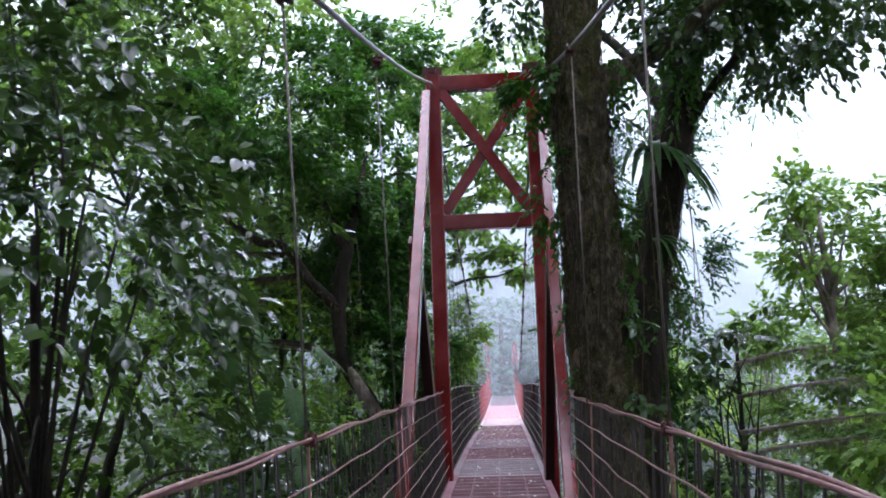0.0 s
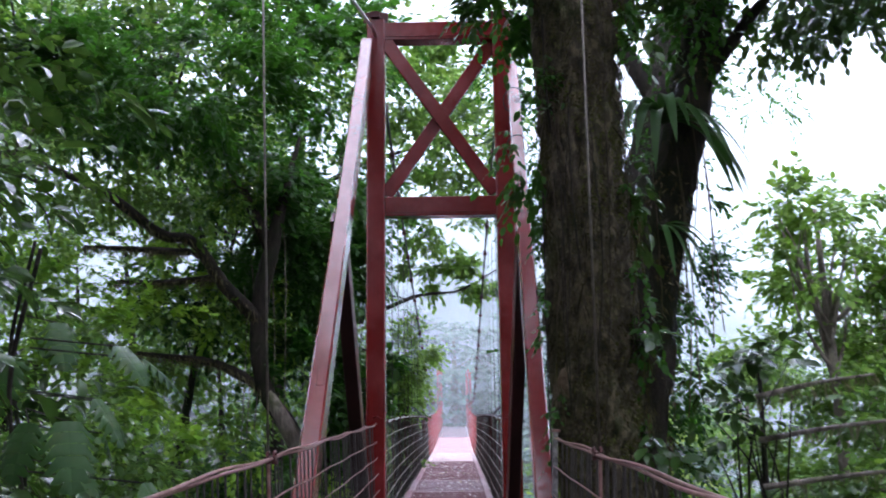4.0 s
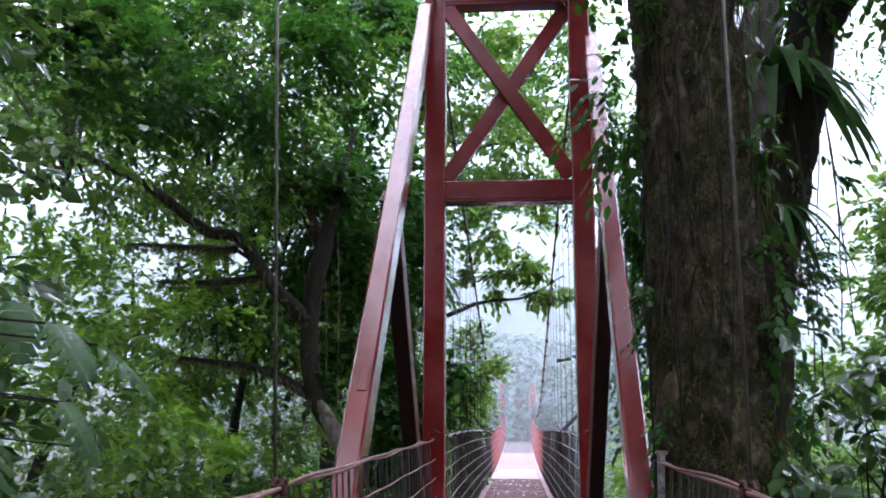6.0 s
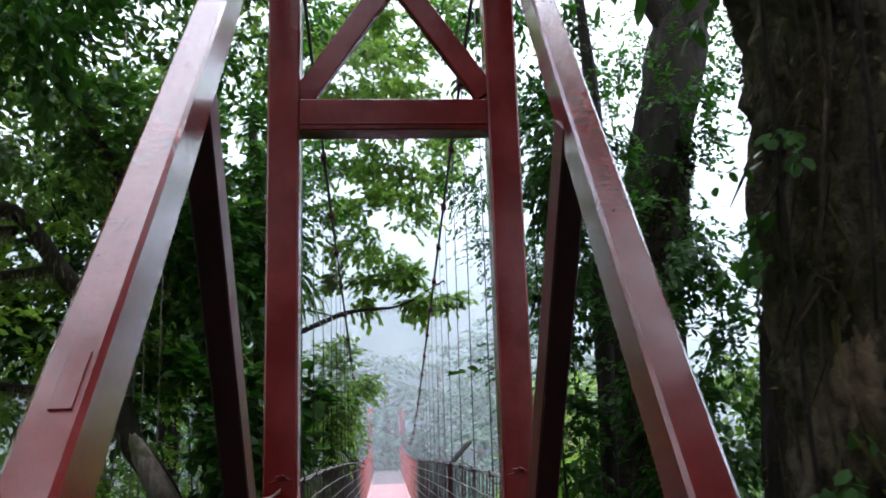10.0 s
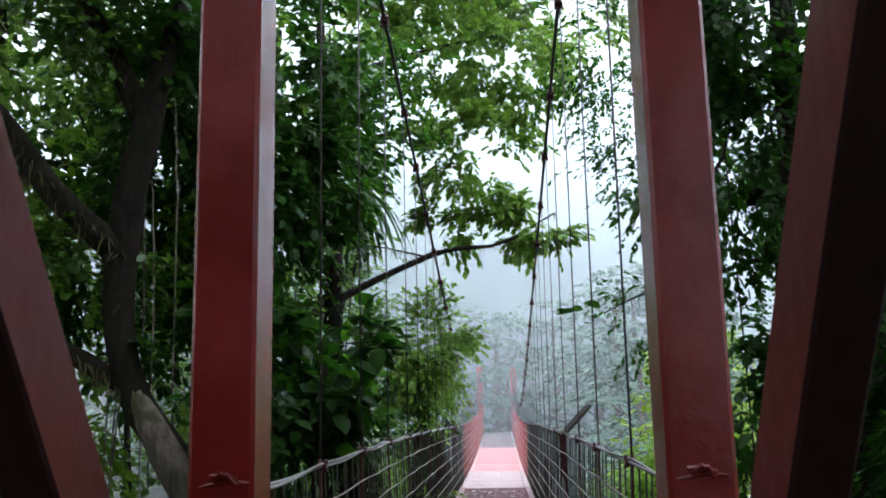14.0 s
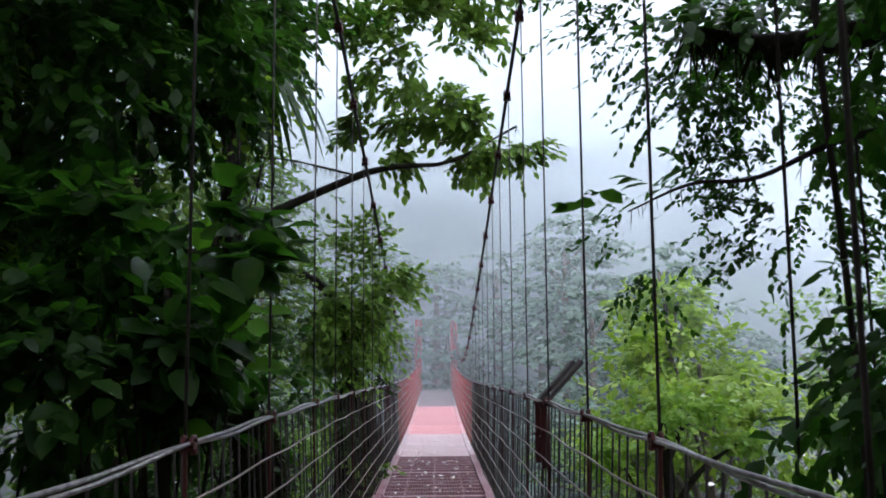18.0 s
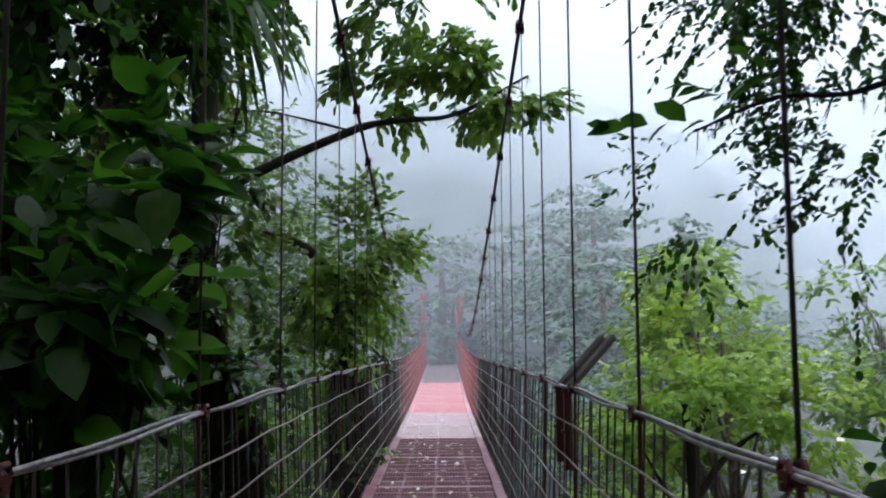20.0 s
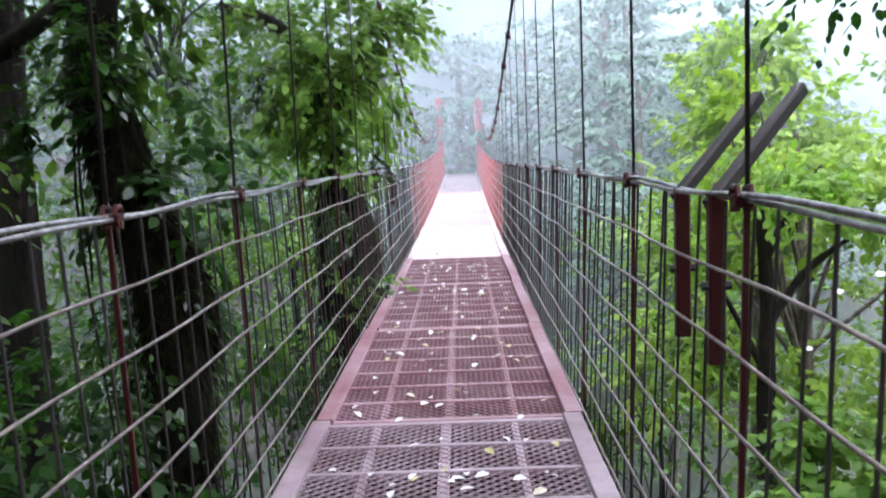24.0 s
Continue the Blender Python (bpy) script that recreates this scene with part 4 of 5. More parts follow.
# climbing leaves on the trunk
crown("leaf_clump", big, [(0.58, 8.6, 4.0, 0.24, 0.25, 0.4, 50), (0.66, 8.65, 3.2, 0.12, 0.15, 0.35, 20), (0.45, 8.9, 4.35, 0.28, 0.2, 0.26, 60), (0.3, 9.0, 5.2, 0.4, 0.3, 0.4, 60)], LEAF_SHADE, 0.075, 7, 0.2, "kite", 0.7, label="leafy sprays hanging beside the trunk")
climb = thing("climbing_plant", "dark climbing leaves clinging to the mossy trunk", "climber", (1.5, 9.0, 1.0), "epiphytes")
for blob in ((1.32, 8.52, 3.2, 0.08, 0.2, 0.9, 14), (1.38, 8.6, 1.2, 0.08, 0.2, 0.7, 10), (1.35, 8.5, 5.6, 0.25, 0.1, 0.6, 40), (0.8, 8.6, 5.9, 0.3, 0.1, 0.5, 40)):
    crown("leaf_clump", climb, [blob], LEAF_DARK, 0.12, 6, 0.2, "oval", 0.7)
for blob in ((0.74, 8.45, 4.4, 0.08, 0.12, 0.5, 26), (1.3, 8.45, 4.4, 0.08, 0.12, 0.8, 20), (0.72, 8.45, 3.2, 0.06, 0.1, 0.4, 16), (1.34, 8.45, 2.2, 0.07, 0.1, 0.8, 12), (1.0, 8.5, 6.0, 0.5, 0.2, 0.4, 50)):
    crown("leaf_clump", climb, [blob], LEAF_SHADE, 0.07, 6, 0.14, "kite", 0.8)
for z, xl, xr in ((0.6, 0.82, 1.43), (1.3, 0.78, 1.35), (2.0, 0.75, 1.31), (2.7, 0.73, 1.29), (3.5, 0.72, 1.28)):
    crown("leaf_clump", climb, [(xl, 8.52, z, 0.04, 0.12, 0.35, 10), (xr, 8.5, z + 0.2, 0.04, 0.1, 0.35, 8)], LEAF_SHADE, 0.045, 6, 0.1, "kite", 0.8)
    tufts("root_fringe", climb, [(xl + 0.02, 8.45, z, 0.03), (xl, 8.45, z + 0.6, 0.03)], 40, 0.14, MOSS_DARK)
    tufts("root_fringe", climb, [(xr - 0.02, 8.45, z, 0.04), (xr, 8.45, z + 0.6, 0.04)], 60, 0.16, MOSS_DARK)
for k in range(12):
    a = rng.uniform(3.3, 6.1)
    rr = rng.uniform(0.33, 0.38)
    z1 = rng.uniform(2.2, 6.2)
    z0 = z1 - rng.uniform(0.5, 2.6)
    xx, yy = 1.04 + (rr - 0.03) * math.cos(a), 8.57 + (rr - 0.03) * math.sin(a)
    vine(climb, [(xx, yy, z1), (xx + rng.normal(0, 0.03), yy - 0.02, (z0 + z1) / 2), (xx + rng.normal(0, 0.06), yy - 0.01, z0)], rng.uniform(0.003, 0.007), BARK_DARK, "hanging_root")
veil = thing("climbing_plant", "dark leafy climber hanging behind the raking strut", "climber", (1.75, 15.0, ground_z(1.75, 15.0)), "epiphytes")
limb("stem", veil, [(1.9, 15.0, g(1.9, 15.0), 0.11), (2.0, 15.1, 1.0, 0.09), (2.05, 15.0, 4.2, 0.08), (1.95, 15.0, 6.4, 0.04)], BARK_DARK, 7)
for blob in ((1.75, 15.0, 1.2, 0.3, 0.3, 0.8, 100), (1.75, 15.0, 2.8, 0.34, 0.3, 0.9, 190), (1.7, 15.0, 4.3, 0.5, 0.4, 0.8, 260), (1.45, 15.2, 5.6, 0.6, 0.5, 0.6, 150), (1.85, 15.6, 3.6, 0.3, 0.3, 1.4, 120)):
    crown("leaf_clump", veil, [blob], LEAF_DEEP_SHADE, 0.08, 8, 0.25, "kite", 0.6)


for blob in [(2.45, 14.6, 0.3, 0.45, 0.4, 0.5, 150), (2.5, 14.5, 1.2, 0.4, 0.35, 0.55, 170), (2.4, 14.6, 2.2, 0.4, 0.35, 0.55, 150), (2.55, 14.6, 3.2, 0.45, 0.4, 0.5, 140), (2.95, 14.7, 1.8, 0.4, 0.4, 0.9, 190), (2.95, 14.7, 0.5, 0.4, 0.4, 0.6, 130)]:
    crown("leaf_clump", veil, [blob], LEAF_DEEP_SHADE, 0.085, 8, 0.25, "kite", 0.5)
shrub("shrub", "dark glossy shrub pressed against the railing", -2.4, 14.3, [(-2.35, 14.35, 0.5, 0.45, 0.4, 0.5, 120), (-2.5, 14.3, -0.4, 0.55, 0.4, 0.5, 110), (-2.95, 14.4, 0.1, 0.5, 0.4, 0.6, 110)], LEAF_DEEP_SHADE, 0.1, 7, 0.3, "kite")
# ---- lesser stem leaning away behind the great trunk
STEM2 = [(1.7, 10.6, g(1.7, 10.6), 0.3), (1.74, 10.65, 0.6, 0.2), (2.0, 10.75, 2.6, 0.2), (2.4, 10.8, 4.3, 0.19), (2.85, 10.9, 6.4, 0.15), (3.2, 11.0, 9.0, 0.08)]
stem2 = tree("mossy_tree", "dark mossy stem leaning outward, hung with ferns and creepers", STEM2, [[(2.4, 10.8, 4.2, 0.07), (3.0, 10.6, 5.0, 0.05), (3.7, 10.3, 5.6, 0.02)]], BARK_DARK, sides=26, wobble=0.3, moss=40)
tufts("moss_cover", stem2, STEM2[1:5], 2600, 0.1, MOSS_DARK, 1.05)
moss_patches("moss_beard", stem2, STEM2[1:5], 5000, 0.06, MOSS_BROWN, 2.4, 0.15, "", "lance")
for z, xx in ((0.9, 1.8), (1.7, 1.9), (2.5, 2.02), (3.4, 2.2)):
    crown("leaf_clump", stem2, [(xx + 0.14, 10.55, z, 0.14, 0.16, 0.35, 12)], LEAF_SHADE, 0.07, 7, 0.18, "kite", 0.7)
for k in range(8):
    xx, z1 = rng.uniform(1.75, 2.4), rng.uniform(2.6, 4.2)
    vine(stem2, [(xx, 10.5, z1), (xx + 0.03, 10.48, z1 - 0.7), (xx + rng.normal(0, 0.06), 10.48, z1 - rng.uniform(1.2, 2.4))], 0.006, ROOT, "hanging_root")


def fronds(name, label, at, count, length, material, spread, up=0.5, curl=0.55, blade="frond"):
    t = thing(name, label, "epiphyte", at, "epiphytes")
    for k in range(count):
        a = spread[0] + (spread[1] - spread[0]) * (k + rng.uniform(-0.3, 0.3)) / max(1, count - 1)
        L = length * rng.uniform(0.7, 1.15)
        u0 = up * rng.uniform(0.5, 1.3)
        P, w = [], []
        for q in np.linspace(0, 1, 9):
            P.append(Vector((math.cos(a) * L * (q - 0.12 * q * q), math.sin(a) * L * (q - 0.12 * q * q), L * (u0 * q - curl * 2.2 * q * q))))
            w.append(0.034 * L / 0.9 * (math.sin(math.pi * min(1, 0.12 + 0.88 * q)) ** 0.7) + 0.002)
        sd = Vector((-math.sin(a), math.cos(a), 0))
        v, f = [], []
        for p, ww in zip(P, w):
            v += [p + sd * ww * 1.3 + Vector((0, 0, ww * 0.5)), p, p - sd * ww * 1.3 + Vector((0, 0, ww * 0.5))]
        for i2 in range(len(P) - 1):
            o = i2 * 3
            f += [(o, o + 1, o + 4, o + 3), (o + 1, o + 2, o + 5, o + 4)]
        ob = put("frond", mesh_from("frond", v, f, material, True), t)
        ob.location = (0, 0, 0)
    return t


fronds("strap_leaf_epiphyte", "strap-leaved epiphyte drooping from the trunk", (2.02, 10.5, 3.85), 16, 0.95, LEAF_BIG, (-2.2, 0.6), 0.7, 0.55)
fronds("strap_leaf_epiphyte", "strap-leaved epiphyte drooping from the trunk", (1.95, 10.45, 2.9), 9, 0.6, LEAF_BIG, (-1.5, 1.2), 0.5)
fronds("palm_fern", "dark hanging fern in the fork of a tree", (-1.4, 19.5, 3.85), 30, 0.75, LEAF_BIG, (0, 6.28), 0.35, 0.6)
fronds("palm_fern", "dark hanging fern in the fork of a tree", (-3.0, 17.6, 4.3), 22, 0.8, LEAF_BIG, (0, 6.28), 0.35, 0.6)

# ---- leaning tree with hanging leafy boughs on the open side
LEAN_T = [(2.5, 16, g(2.5, 16), 0.5), (2.5, 16, -0.5, 0.38), (2.58, 16, 1.0, 0.35), (2.74, 16.1, 2.8, 0.37), (3.1, 16.2, 4.6, 0.36), (3.7, 16.4, 7.0, 0.26), (4.2, 16.6, 10, 0.14)]
LB1 = [(2.85, 16.2, 3.1, 0.11), (2.3, 16.5, 3.05, 0.08), (1.8, 16.6, 3.0, 0.06), (1.35, 16.6, 3.08, 0.02)]
LB2 = [(3.5, 16.3, 6.0, 0.18), (2.6, 16.4, 7.4, 0.1), (1.4, 16.0, 8.2, 0.04)]
LB3 = [(2.6, 16.2, 2.5, 0.035), (2.1, 16.5, 2.5, 0.018), (1.7, 16.7, 2.34, 0.011), (1.35, 16.65, 2.3, 0.008), (1.0, 16.5, 2.14, 0.004)]
second = tree("leaning_tree", "dark trunk leaning outward, hung with vines and leafy boughs", LEAN_T, [LB1, LB2], BARK_DARK, sides=26, moss=50, moss_mat=MOSS_SHADE)
limb("branch", second, LB3, BARK_DARK, 8, 0.3)
tufts("moss_cover", second, LB3[1:], 26, 0.12, MOSS_SHADE, 0.9)
tufts("moss_cover", second, LEAN_T[:5], 5000, 0.14, MOSS_SHADE, 1.0)
moss_patches("moss_cushion", second, LEAN_T[:5], 24000, 0.04, MOSS_SHADE, 1.6, -0.05)
tufts("moss_cover", second, LB1, 260, 0.26, MOSS_SHADE, 0.9)
crown("leaf_clump", second, [(2.0, 16.7, 3.15, 0.6, 0.25, 0.14, 50), (2.7, 18.4, 3.7, 0.85, 0.5, 0.7, 130)], LEAF_SHADE, 0.1, 8, 0.3, "kite", 0.5)
crown("crown", second, [(2.3, 19.4, 4.3, 1.05, 0.8, 0.9, 380), (3.0, 19.2, 3.0, 0.8, 0.8, 1.3, 300), (3.1, 17.5, 7.2, 2.3, 1.8, 1.2, 360), (5.4, 18.4, 8.0, 2.2, 2.0, 1.8, 340), (2.35, 16.9, 1.7, 0.4, 0.4, 0.9, 110), (1.9, 18.9, 5.4, 1.0, 1.2, 0.7, 320), (3.3, 16.2, 4.9, 0.8, 0.5, 0.9, 200), (3.6, 15.8, 3.2, 0.4, 0.4, 1.0, 130), (3.0, 15.8, 1.6, 0.25, 0.25, 1.3, 90), (3.1, 15.7, 4.0, 0.4, 0.3, 1.0, 120), (2.0, 19.6, 2.6, 0.35, 0.4, 0.8, 34)], LEAF_DEEP_SHADE, 0.068, 14, 0.42)
crown("crown", second, [(1.95, 16.4, 1.3, 0.25, 0.3, 0.3, 24), (2.15, 16.2, 0.5, 0.35, 0.4, 0.4, 36), (2.2, 16.0, -0.4, 0.4, 0.5, 0.5, 40)], LEAF_DEEP_SHADE, 0.16, 7, 0.4, "oval", 0.8, "drooping dark leaves")
sprig_tip = np.array([[1.2, 16.55, 2.25], [1.4, 16.62, 2.3], [1.08, 16.5, 2.18]])
sb, sw, sn, ss = sprays(sprig_tip, np.array([[-1, -0.1, 0.4], [-0.7, 0, 0.7], [-0.9, 0.1, 0.0]]), 6, 0.13, 0.28, droop=0.05)
tagged(put("leaf_sprig", leaf_mesh("leaf_sprig", sb, sw, sn, ss, LEAF_SHADE, "oval"), second, "dark leaf sprig at a bough's tip"), kind="stuff")
for k in range(9):
    x, y = rng.uniform(1.6, 3.2), rng.uniform(15.5, 16.8)
    z = rng.uniform(3.0, 4.8)
    vine(second, [(x, y, z), (x + rng.normal(0, 0.05), y, z - 1.0), (x + rng.normal(0, 0.1), y, z - rng.uniform(1.5, 4.5))], rng.uniform(0.006, 0.016), BARK_DARK)

# ---- crooked tree on the other side
C0 = [(-1.8, 16.9, g(-1.8, 16.9), 0.24), (-2.0, 16.7, -1.0, 0.18), (-2.22, 16.5, 0.8, 0.12), (-2.7, 16.5, 1.62, 0.125), (-2.85, 16.5, 2.6, 0.13), (-2.66, 16.5, 3.9, 0.12), (-2.45, 16.6, 4.9, 0.06), (-2.3, 16.8, 5.7, 0.025)]
CB = [[(-2.68, 16.5, 3.8, 0.10), (-3.1, 16.4, 4.7, 0.07), (-3.6, 16.3, 5.6, 0.025)],
      [(-2.83, 16.5, 2.7, 0.11), (-3.3, 16.2, 3.2, 0.085), (-3.75, 16.0, 3.85, 0.075), (-4.2, 15.8, 3.95, 0.07), (-5.0, 15.5, 4.55, 0.055), (-6.5, 15.2, 5.2, 0.03)],
      [(-2.7, 16.5, 1.62, 0.08), (-3.5, 16.4, 2.05, 0.06), (-4.6, 16.2, 2.2, 0.03)],
      [(-3.4, 16.2, 3.35, 0.05), (-4.2, 16.4, 3.3, 0.045), (-5.1, 16.6, 3.35, 0.03)],
      [(-3.8, 16.0, 3.7, 0.05), (-4.6, 16.3, 3.8, 0.045), (-5.6, 16.5, 3.9, 0.02)]]
crook = tree("crooked_tree", "crooked mossy tree with bare dark limbs and leafy crown", C0, CB, BARK_DARK, moss=130, moss_mat=MOSS_BROWN)
for b2 in CB[1:]:
    tufts("moss_beard", crook, b2, 260, 0.2, MOSS, 0.9)
limb("pale_limb", crook, [(-2.16, 16.45, 0.72, 0.13), (-2.4, 16.42, 1.15, 0.13), (-2.68, 16.48, 1.62, 0.085), (-2.76, 16.5, 1.9, 0.05)], BARK_PALE, 10, 0.25, label="pale barked lower limb")
crown("crown", crook, [(-3.2, 16.6, 6.2, 2.0, 1.6, 1.0, 330), (-5.2, 15.4, 5.0, 1.4, 1.3, 0.7, 240), (-4.4, 16.8, 2.5, 1.4, 0.9, 0.6, 150), (-3.2, 17.2, 0.2, 1.1, 0.9, 0.7, 130), (-3.8, 16.0, 4.6, 0.9, 0.7, 0.35, 100)], LEAF_MID, 0.105, 9, 0.42)
for k in range(7):
    x, y, z = rng.uniform(-3.6, -2.2), rng.uniform(16.2, 17.2), rng.uniform(3.2, 6.5)
    vine(crook, [(x, y, z), (x + 0.05, y, z - 0.9), (x + rng.normal(0, 0.08), y, z - rng.uniform(1.5, 4.0))], 0.008, BARK_PALE)

# Shade and sunlight in these layers come from dark and bright leaf colours.
crown("crown", crook, [(-2.7, 17.9, 4.2, 1.3, 0.8, 1.0, 330), (-4.0, 19.6, 4.2, 1.5, 1.0, 1.5, 330), (-2.4, 20.6, 6.0, 1.2, 1.0, 0.9, 240), (-2.2, 18.8, 7.5, 1.5, 1.0, 0.8, 220), (-3.9, 18.2, 8.3, 1.8, 1.2, 0.8, 260), (-5.6, 17.5, 7.2, 1.4, 1.0, 0.9, 220)], LEAF_SHADE, 0.125, 9, 0.4, "kite", label="foliage coloured dark as in shade")
crown("crown", crook, [(-4.3, 15.0, 0.3, 0.9, 0.5, 0.3, 30), (-3.8, 13.6, 1.3, 0.8, 0.5, 0.25, 60), (-2.6, 13.8, 0.9, 0.5, 0.4, 0.25, 40), (-5.3, 15.0, 3.6, 0.9, 0.6, 0.25, 60), (-3.9, 15.3, 2.75, 0.8, 0.5, 0.22, 55), (-4.9, 15.2, 1.8, 0.9, 0.6, 0.25, 60), (-3.3, 17.6, 3.4, 0.5, 0.4, 0.2, 30), (-3.6, 17.5, 2.6, 0.5, 0.4, 0.2, 30), (-3.9, 17.3, 1.0, 0.7, 0.5, 0.22, 45), (-6.4, 14.8, 1.5, 0.9, 0.6, 0.3, 60), (-3.4, 17.7, 4.6, 0.5, 0.4, 0.2, 30), (-5.8, 15.2, 2.7, 0.8, 0.6, 0.25, 50)], LEAF_BACKLIT, 0.11, 8, 0.36, "kite", 0.3, label="leaf layers coloured bright green as if backlit")
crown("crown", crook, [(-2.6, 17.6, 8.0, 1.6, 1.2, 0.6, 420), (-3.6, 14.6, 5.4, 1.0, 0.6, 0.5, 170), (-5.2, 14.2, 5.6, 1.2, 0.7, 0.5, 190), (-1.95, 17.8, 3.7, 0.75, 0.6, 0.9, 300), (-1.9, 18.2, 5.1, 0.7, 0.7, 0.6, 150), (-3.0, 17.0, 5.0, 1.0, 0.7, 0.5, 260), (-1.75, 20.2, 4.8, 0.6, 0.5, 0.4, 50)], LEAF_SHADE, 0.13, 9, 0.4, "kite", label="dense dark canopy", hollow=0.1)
crown("crown", crook, [(-2.2, 19.2, 3.4, 0.8, 0.4, 0.3, 60), (-3.6, 19.0, 2.2, 0.9, 0.5, 0.35, 80), (-2.4, 19.0, 1.3, 0.7, 0.4, 0.4, 60), (-5.5, 14.4, 3.2, 0.8, 0.5, 0.3, 70), (-4.3, 17.5, 3.1, 0.5, 0.4, 0.25, 50), (-4.2, 17.6, 4.0, 0.5, 0.4, 0.25, 50), (-4.6, 15.0, 2.3, 0.8, 0.5, 0.3, 70), (-4.9, 17.2, 1.7, 0.5, 0.4, 0.2, 40), (-6.2, 14.2, 4.0, 0.9, 0.5, 0.3, 70), (-4.2, 15.0, 1.2, 0.8, 0.5, 0.3, 70), (-2.0, 16.0, 0.2, 0.6, 0.5, 0.4, 60)], LEAF_BACKLIT, 0.105, 8, 0.36, "kite", 0.3, label="leaf layers coloured bright as if sunlit")
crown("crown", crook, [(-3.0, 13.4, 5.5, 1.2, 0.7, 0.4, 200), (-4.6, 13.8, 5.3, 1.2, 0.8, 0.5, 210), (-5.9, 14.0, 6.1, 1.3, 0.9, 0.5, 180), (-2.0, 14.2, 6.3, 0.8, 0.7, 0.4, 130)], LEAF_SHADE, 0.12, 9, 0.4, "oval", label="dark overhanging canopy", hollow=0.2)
crown("crown", crook, [(-2.3, 19.4, 3.5, 0.8, 0.5, 0.6, 230), (-3.6, 18.8, 3.7, 1.0, 0.6, 0.6, 240), (-4.8, 18.4, 3.1, 1.0, 0.6, 0.7, 200), (-3.0, 18.6, 2.6, 0.9, 0.5, 0.4, 120)], LEAF_DEEP_SHADE, 0.11, 9, 0.35, "kite", 0.6, label="hanging foliage coloured near black as in shade", hollow=0.1)
# ---- slim dark trunks close to the far railing
for lab, x, y, r, bl, mt in (
    ("dark slender trunk wrapped in climbing leaves", -1.9, 21.4, 0.17, [(-2.2, 21.5, 5.6, 1.3, 1.3, 1.2, 230), (-1.6, 21.5, 1.5, 0.4, 0.4, 1.5, 80), (-2.2, 21.4, -0.3, 0.9, 0.8, 0.9, 90)], LEAF_SHADE),
    ("dark trunk bearing pale epiphytes beside the railing", -1.02, 24.6, 0.2, [(-1.25, 24.5, 2.3, 0.75, 0.5, 0.6, 250), (-0.85, 25.2, 2.8, 0.55, 0.5, 0.45, 140), (-1.6, 24.8, 0.0, 0.8, 0.8, 1.0, 90), (-0.8, 26.5, 2.4, 0.45, 0.5, 0.7, 120), (-1.35, 26.6, 1.4, 0.55, 0.8, 1.0, 170)], LEAF_LIGHT)):
    bend = 0.13 if y < 23 else 0.03
    st = [(x - 0.1, y, g(x, y), r * 1.3), (x + 0.8 * bend, y, -1.5, r * 1.1), (x + 2.0 * bend, y, 0.1, r * 1.15), (x + 1.7 * bend, y, 0.55, r * 1.1), (x + 0.3 * bend, y, 1.05, r * 0.95), (x - 1.2 * bend, y + 0.05, 1.8, r * 0.85), (x - 0.6 * bend, y, 2.5, r * 0.8), (x - bend, y, 4.6, r * 0.6), (x - 0.3, y, 7.0, r * 0.3)]
    if y > 23:
        st = st[:4] + [(x, y, 1.0, r * 0.7), (x - 0.05, y, 1.3, r * 0.4), (x - 0.12, y, 1.7, 0.02), (x - 0.2, y, 2.3, 0.008)]
    t = tree("slender_tree", lab, st, [[(x - 0.05, y, 2.0, 0.07), (x - 0.5, y - 0.1, 2.5, 0.05), (x - 1.0, y - 0.2, 2.7, 0.02)]], BARK_DARK, sides=22, wobble=0.5, moss=50)
    if y > 23:
        crown("leaf_clump", t, [(x - 0.1, y - 0.35, 1.9, 0.5, 0.15, 0.5, 130), (x - 0.1, y - 0.4, 1.2, 0.35, 0.12, 0.35, 60)], LEAF_LIGHT, 0.09, 8, 0.25, "kite", 0.5)
    for zc in (-0.4, 0.9, 2.1, 3.0)[:4 if y < 23 else 3]:
        crown("leaf_clump", t, [(x + 0.12, y - 0.1, zc, r * 1.7, r * 1.4, 0.4, 44)], LEAF_DARK if zc < 2 else LEAF_MID, 0.1, 7, 0.2, "kite", 0.6)
    for k in range(4):
        vine(t, [(x + rng.normal(0, 0.25), y - 0.2, 3.6 if y < 23 else 2.2), (x + rng.normal(0, 0.2), y - 0.25, 1.5), (x + rng.normal(0, 0.25), y - 0.2, rng.uniform(-1.5, 0.6))], 0.009, BARK_DARK)
    tufts("moss_cover", t, st[1:6 if y < 23 else 5], 4000, 0.22, MOSS_SHADE, 1.15)
    moss_patches("moss_cushion", t, st[1:6 if y < 23 else 5], 9000, 0.05, MOSS_SHADE, 2.0, -0.1)
    tufts("pale_epiphyte", t, st[2:4], 24 if y > 23 else 8, 0.19, LITTER, 1.1, "pale dead epiphyte leaves", "lance")
    crown("crown", t, bl, mt, 0.11, 9, 0.4)
    crown("leaf_clump", t, [(x + 0.25, y - 0.35, 0.5, 0.3, 0.2, 0.5, 36), (x - 0.3, y - 0.5, -0.6, 0.4, 0.3, 0.5, 44), (x - 0.4, y - 0.4, 1.9, 0.4, 0.3, 0.5, 44)], LEAF_GLOSS, 0.09, 7, 0.25, "oval", 0.5)

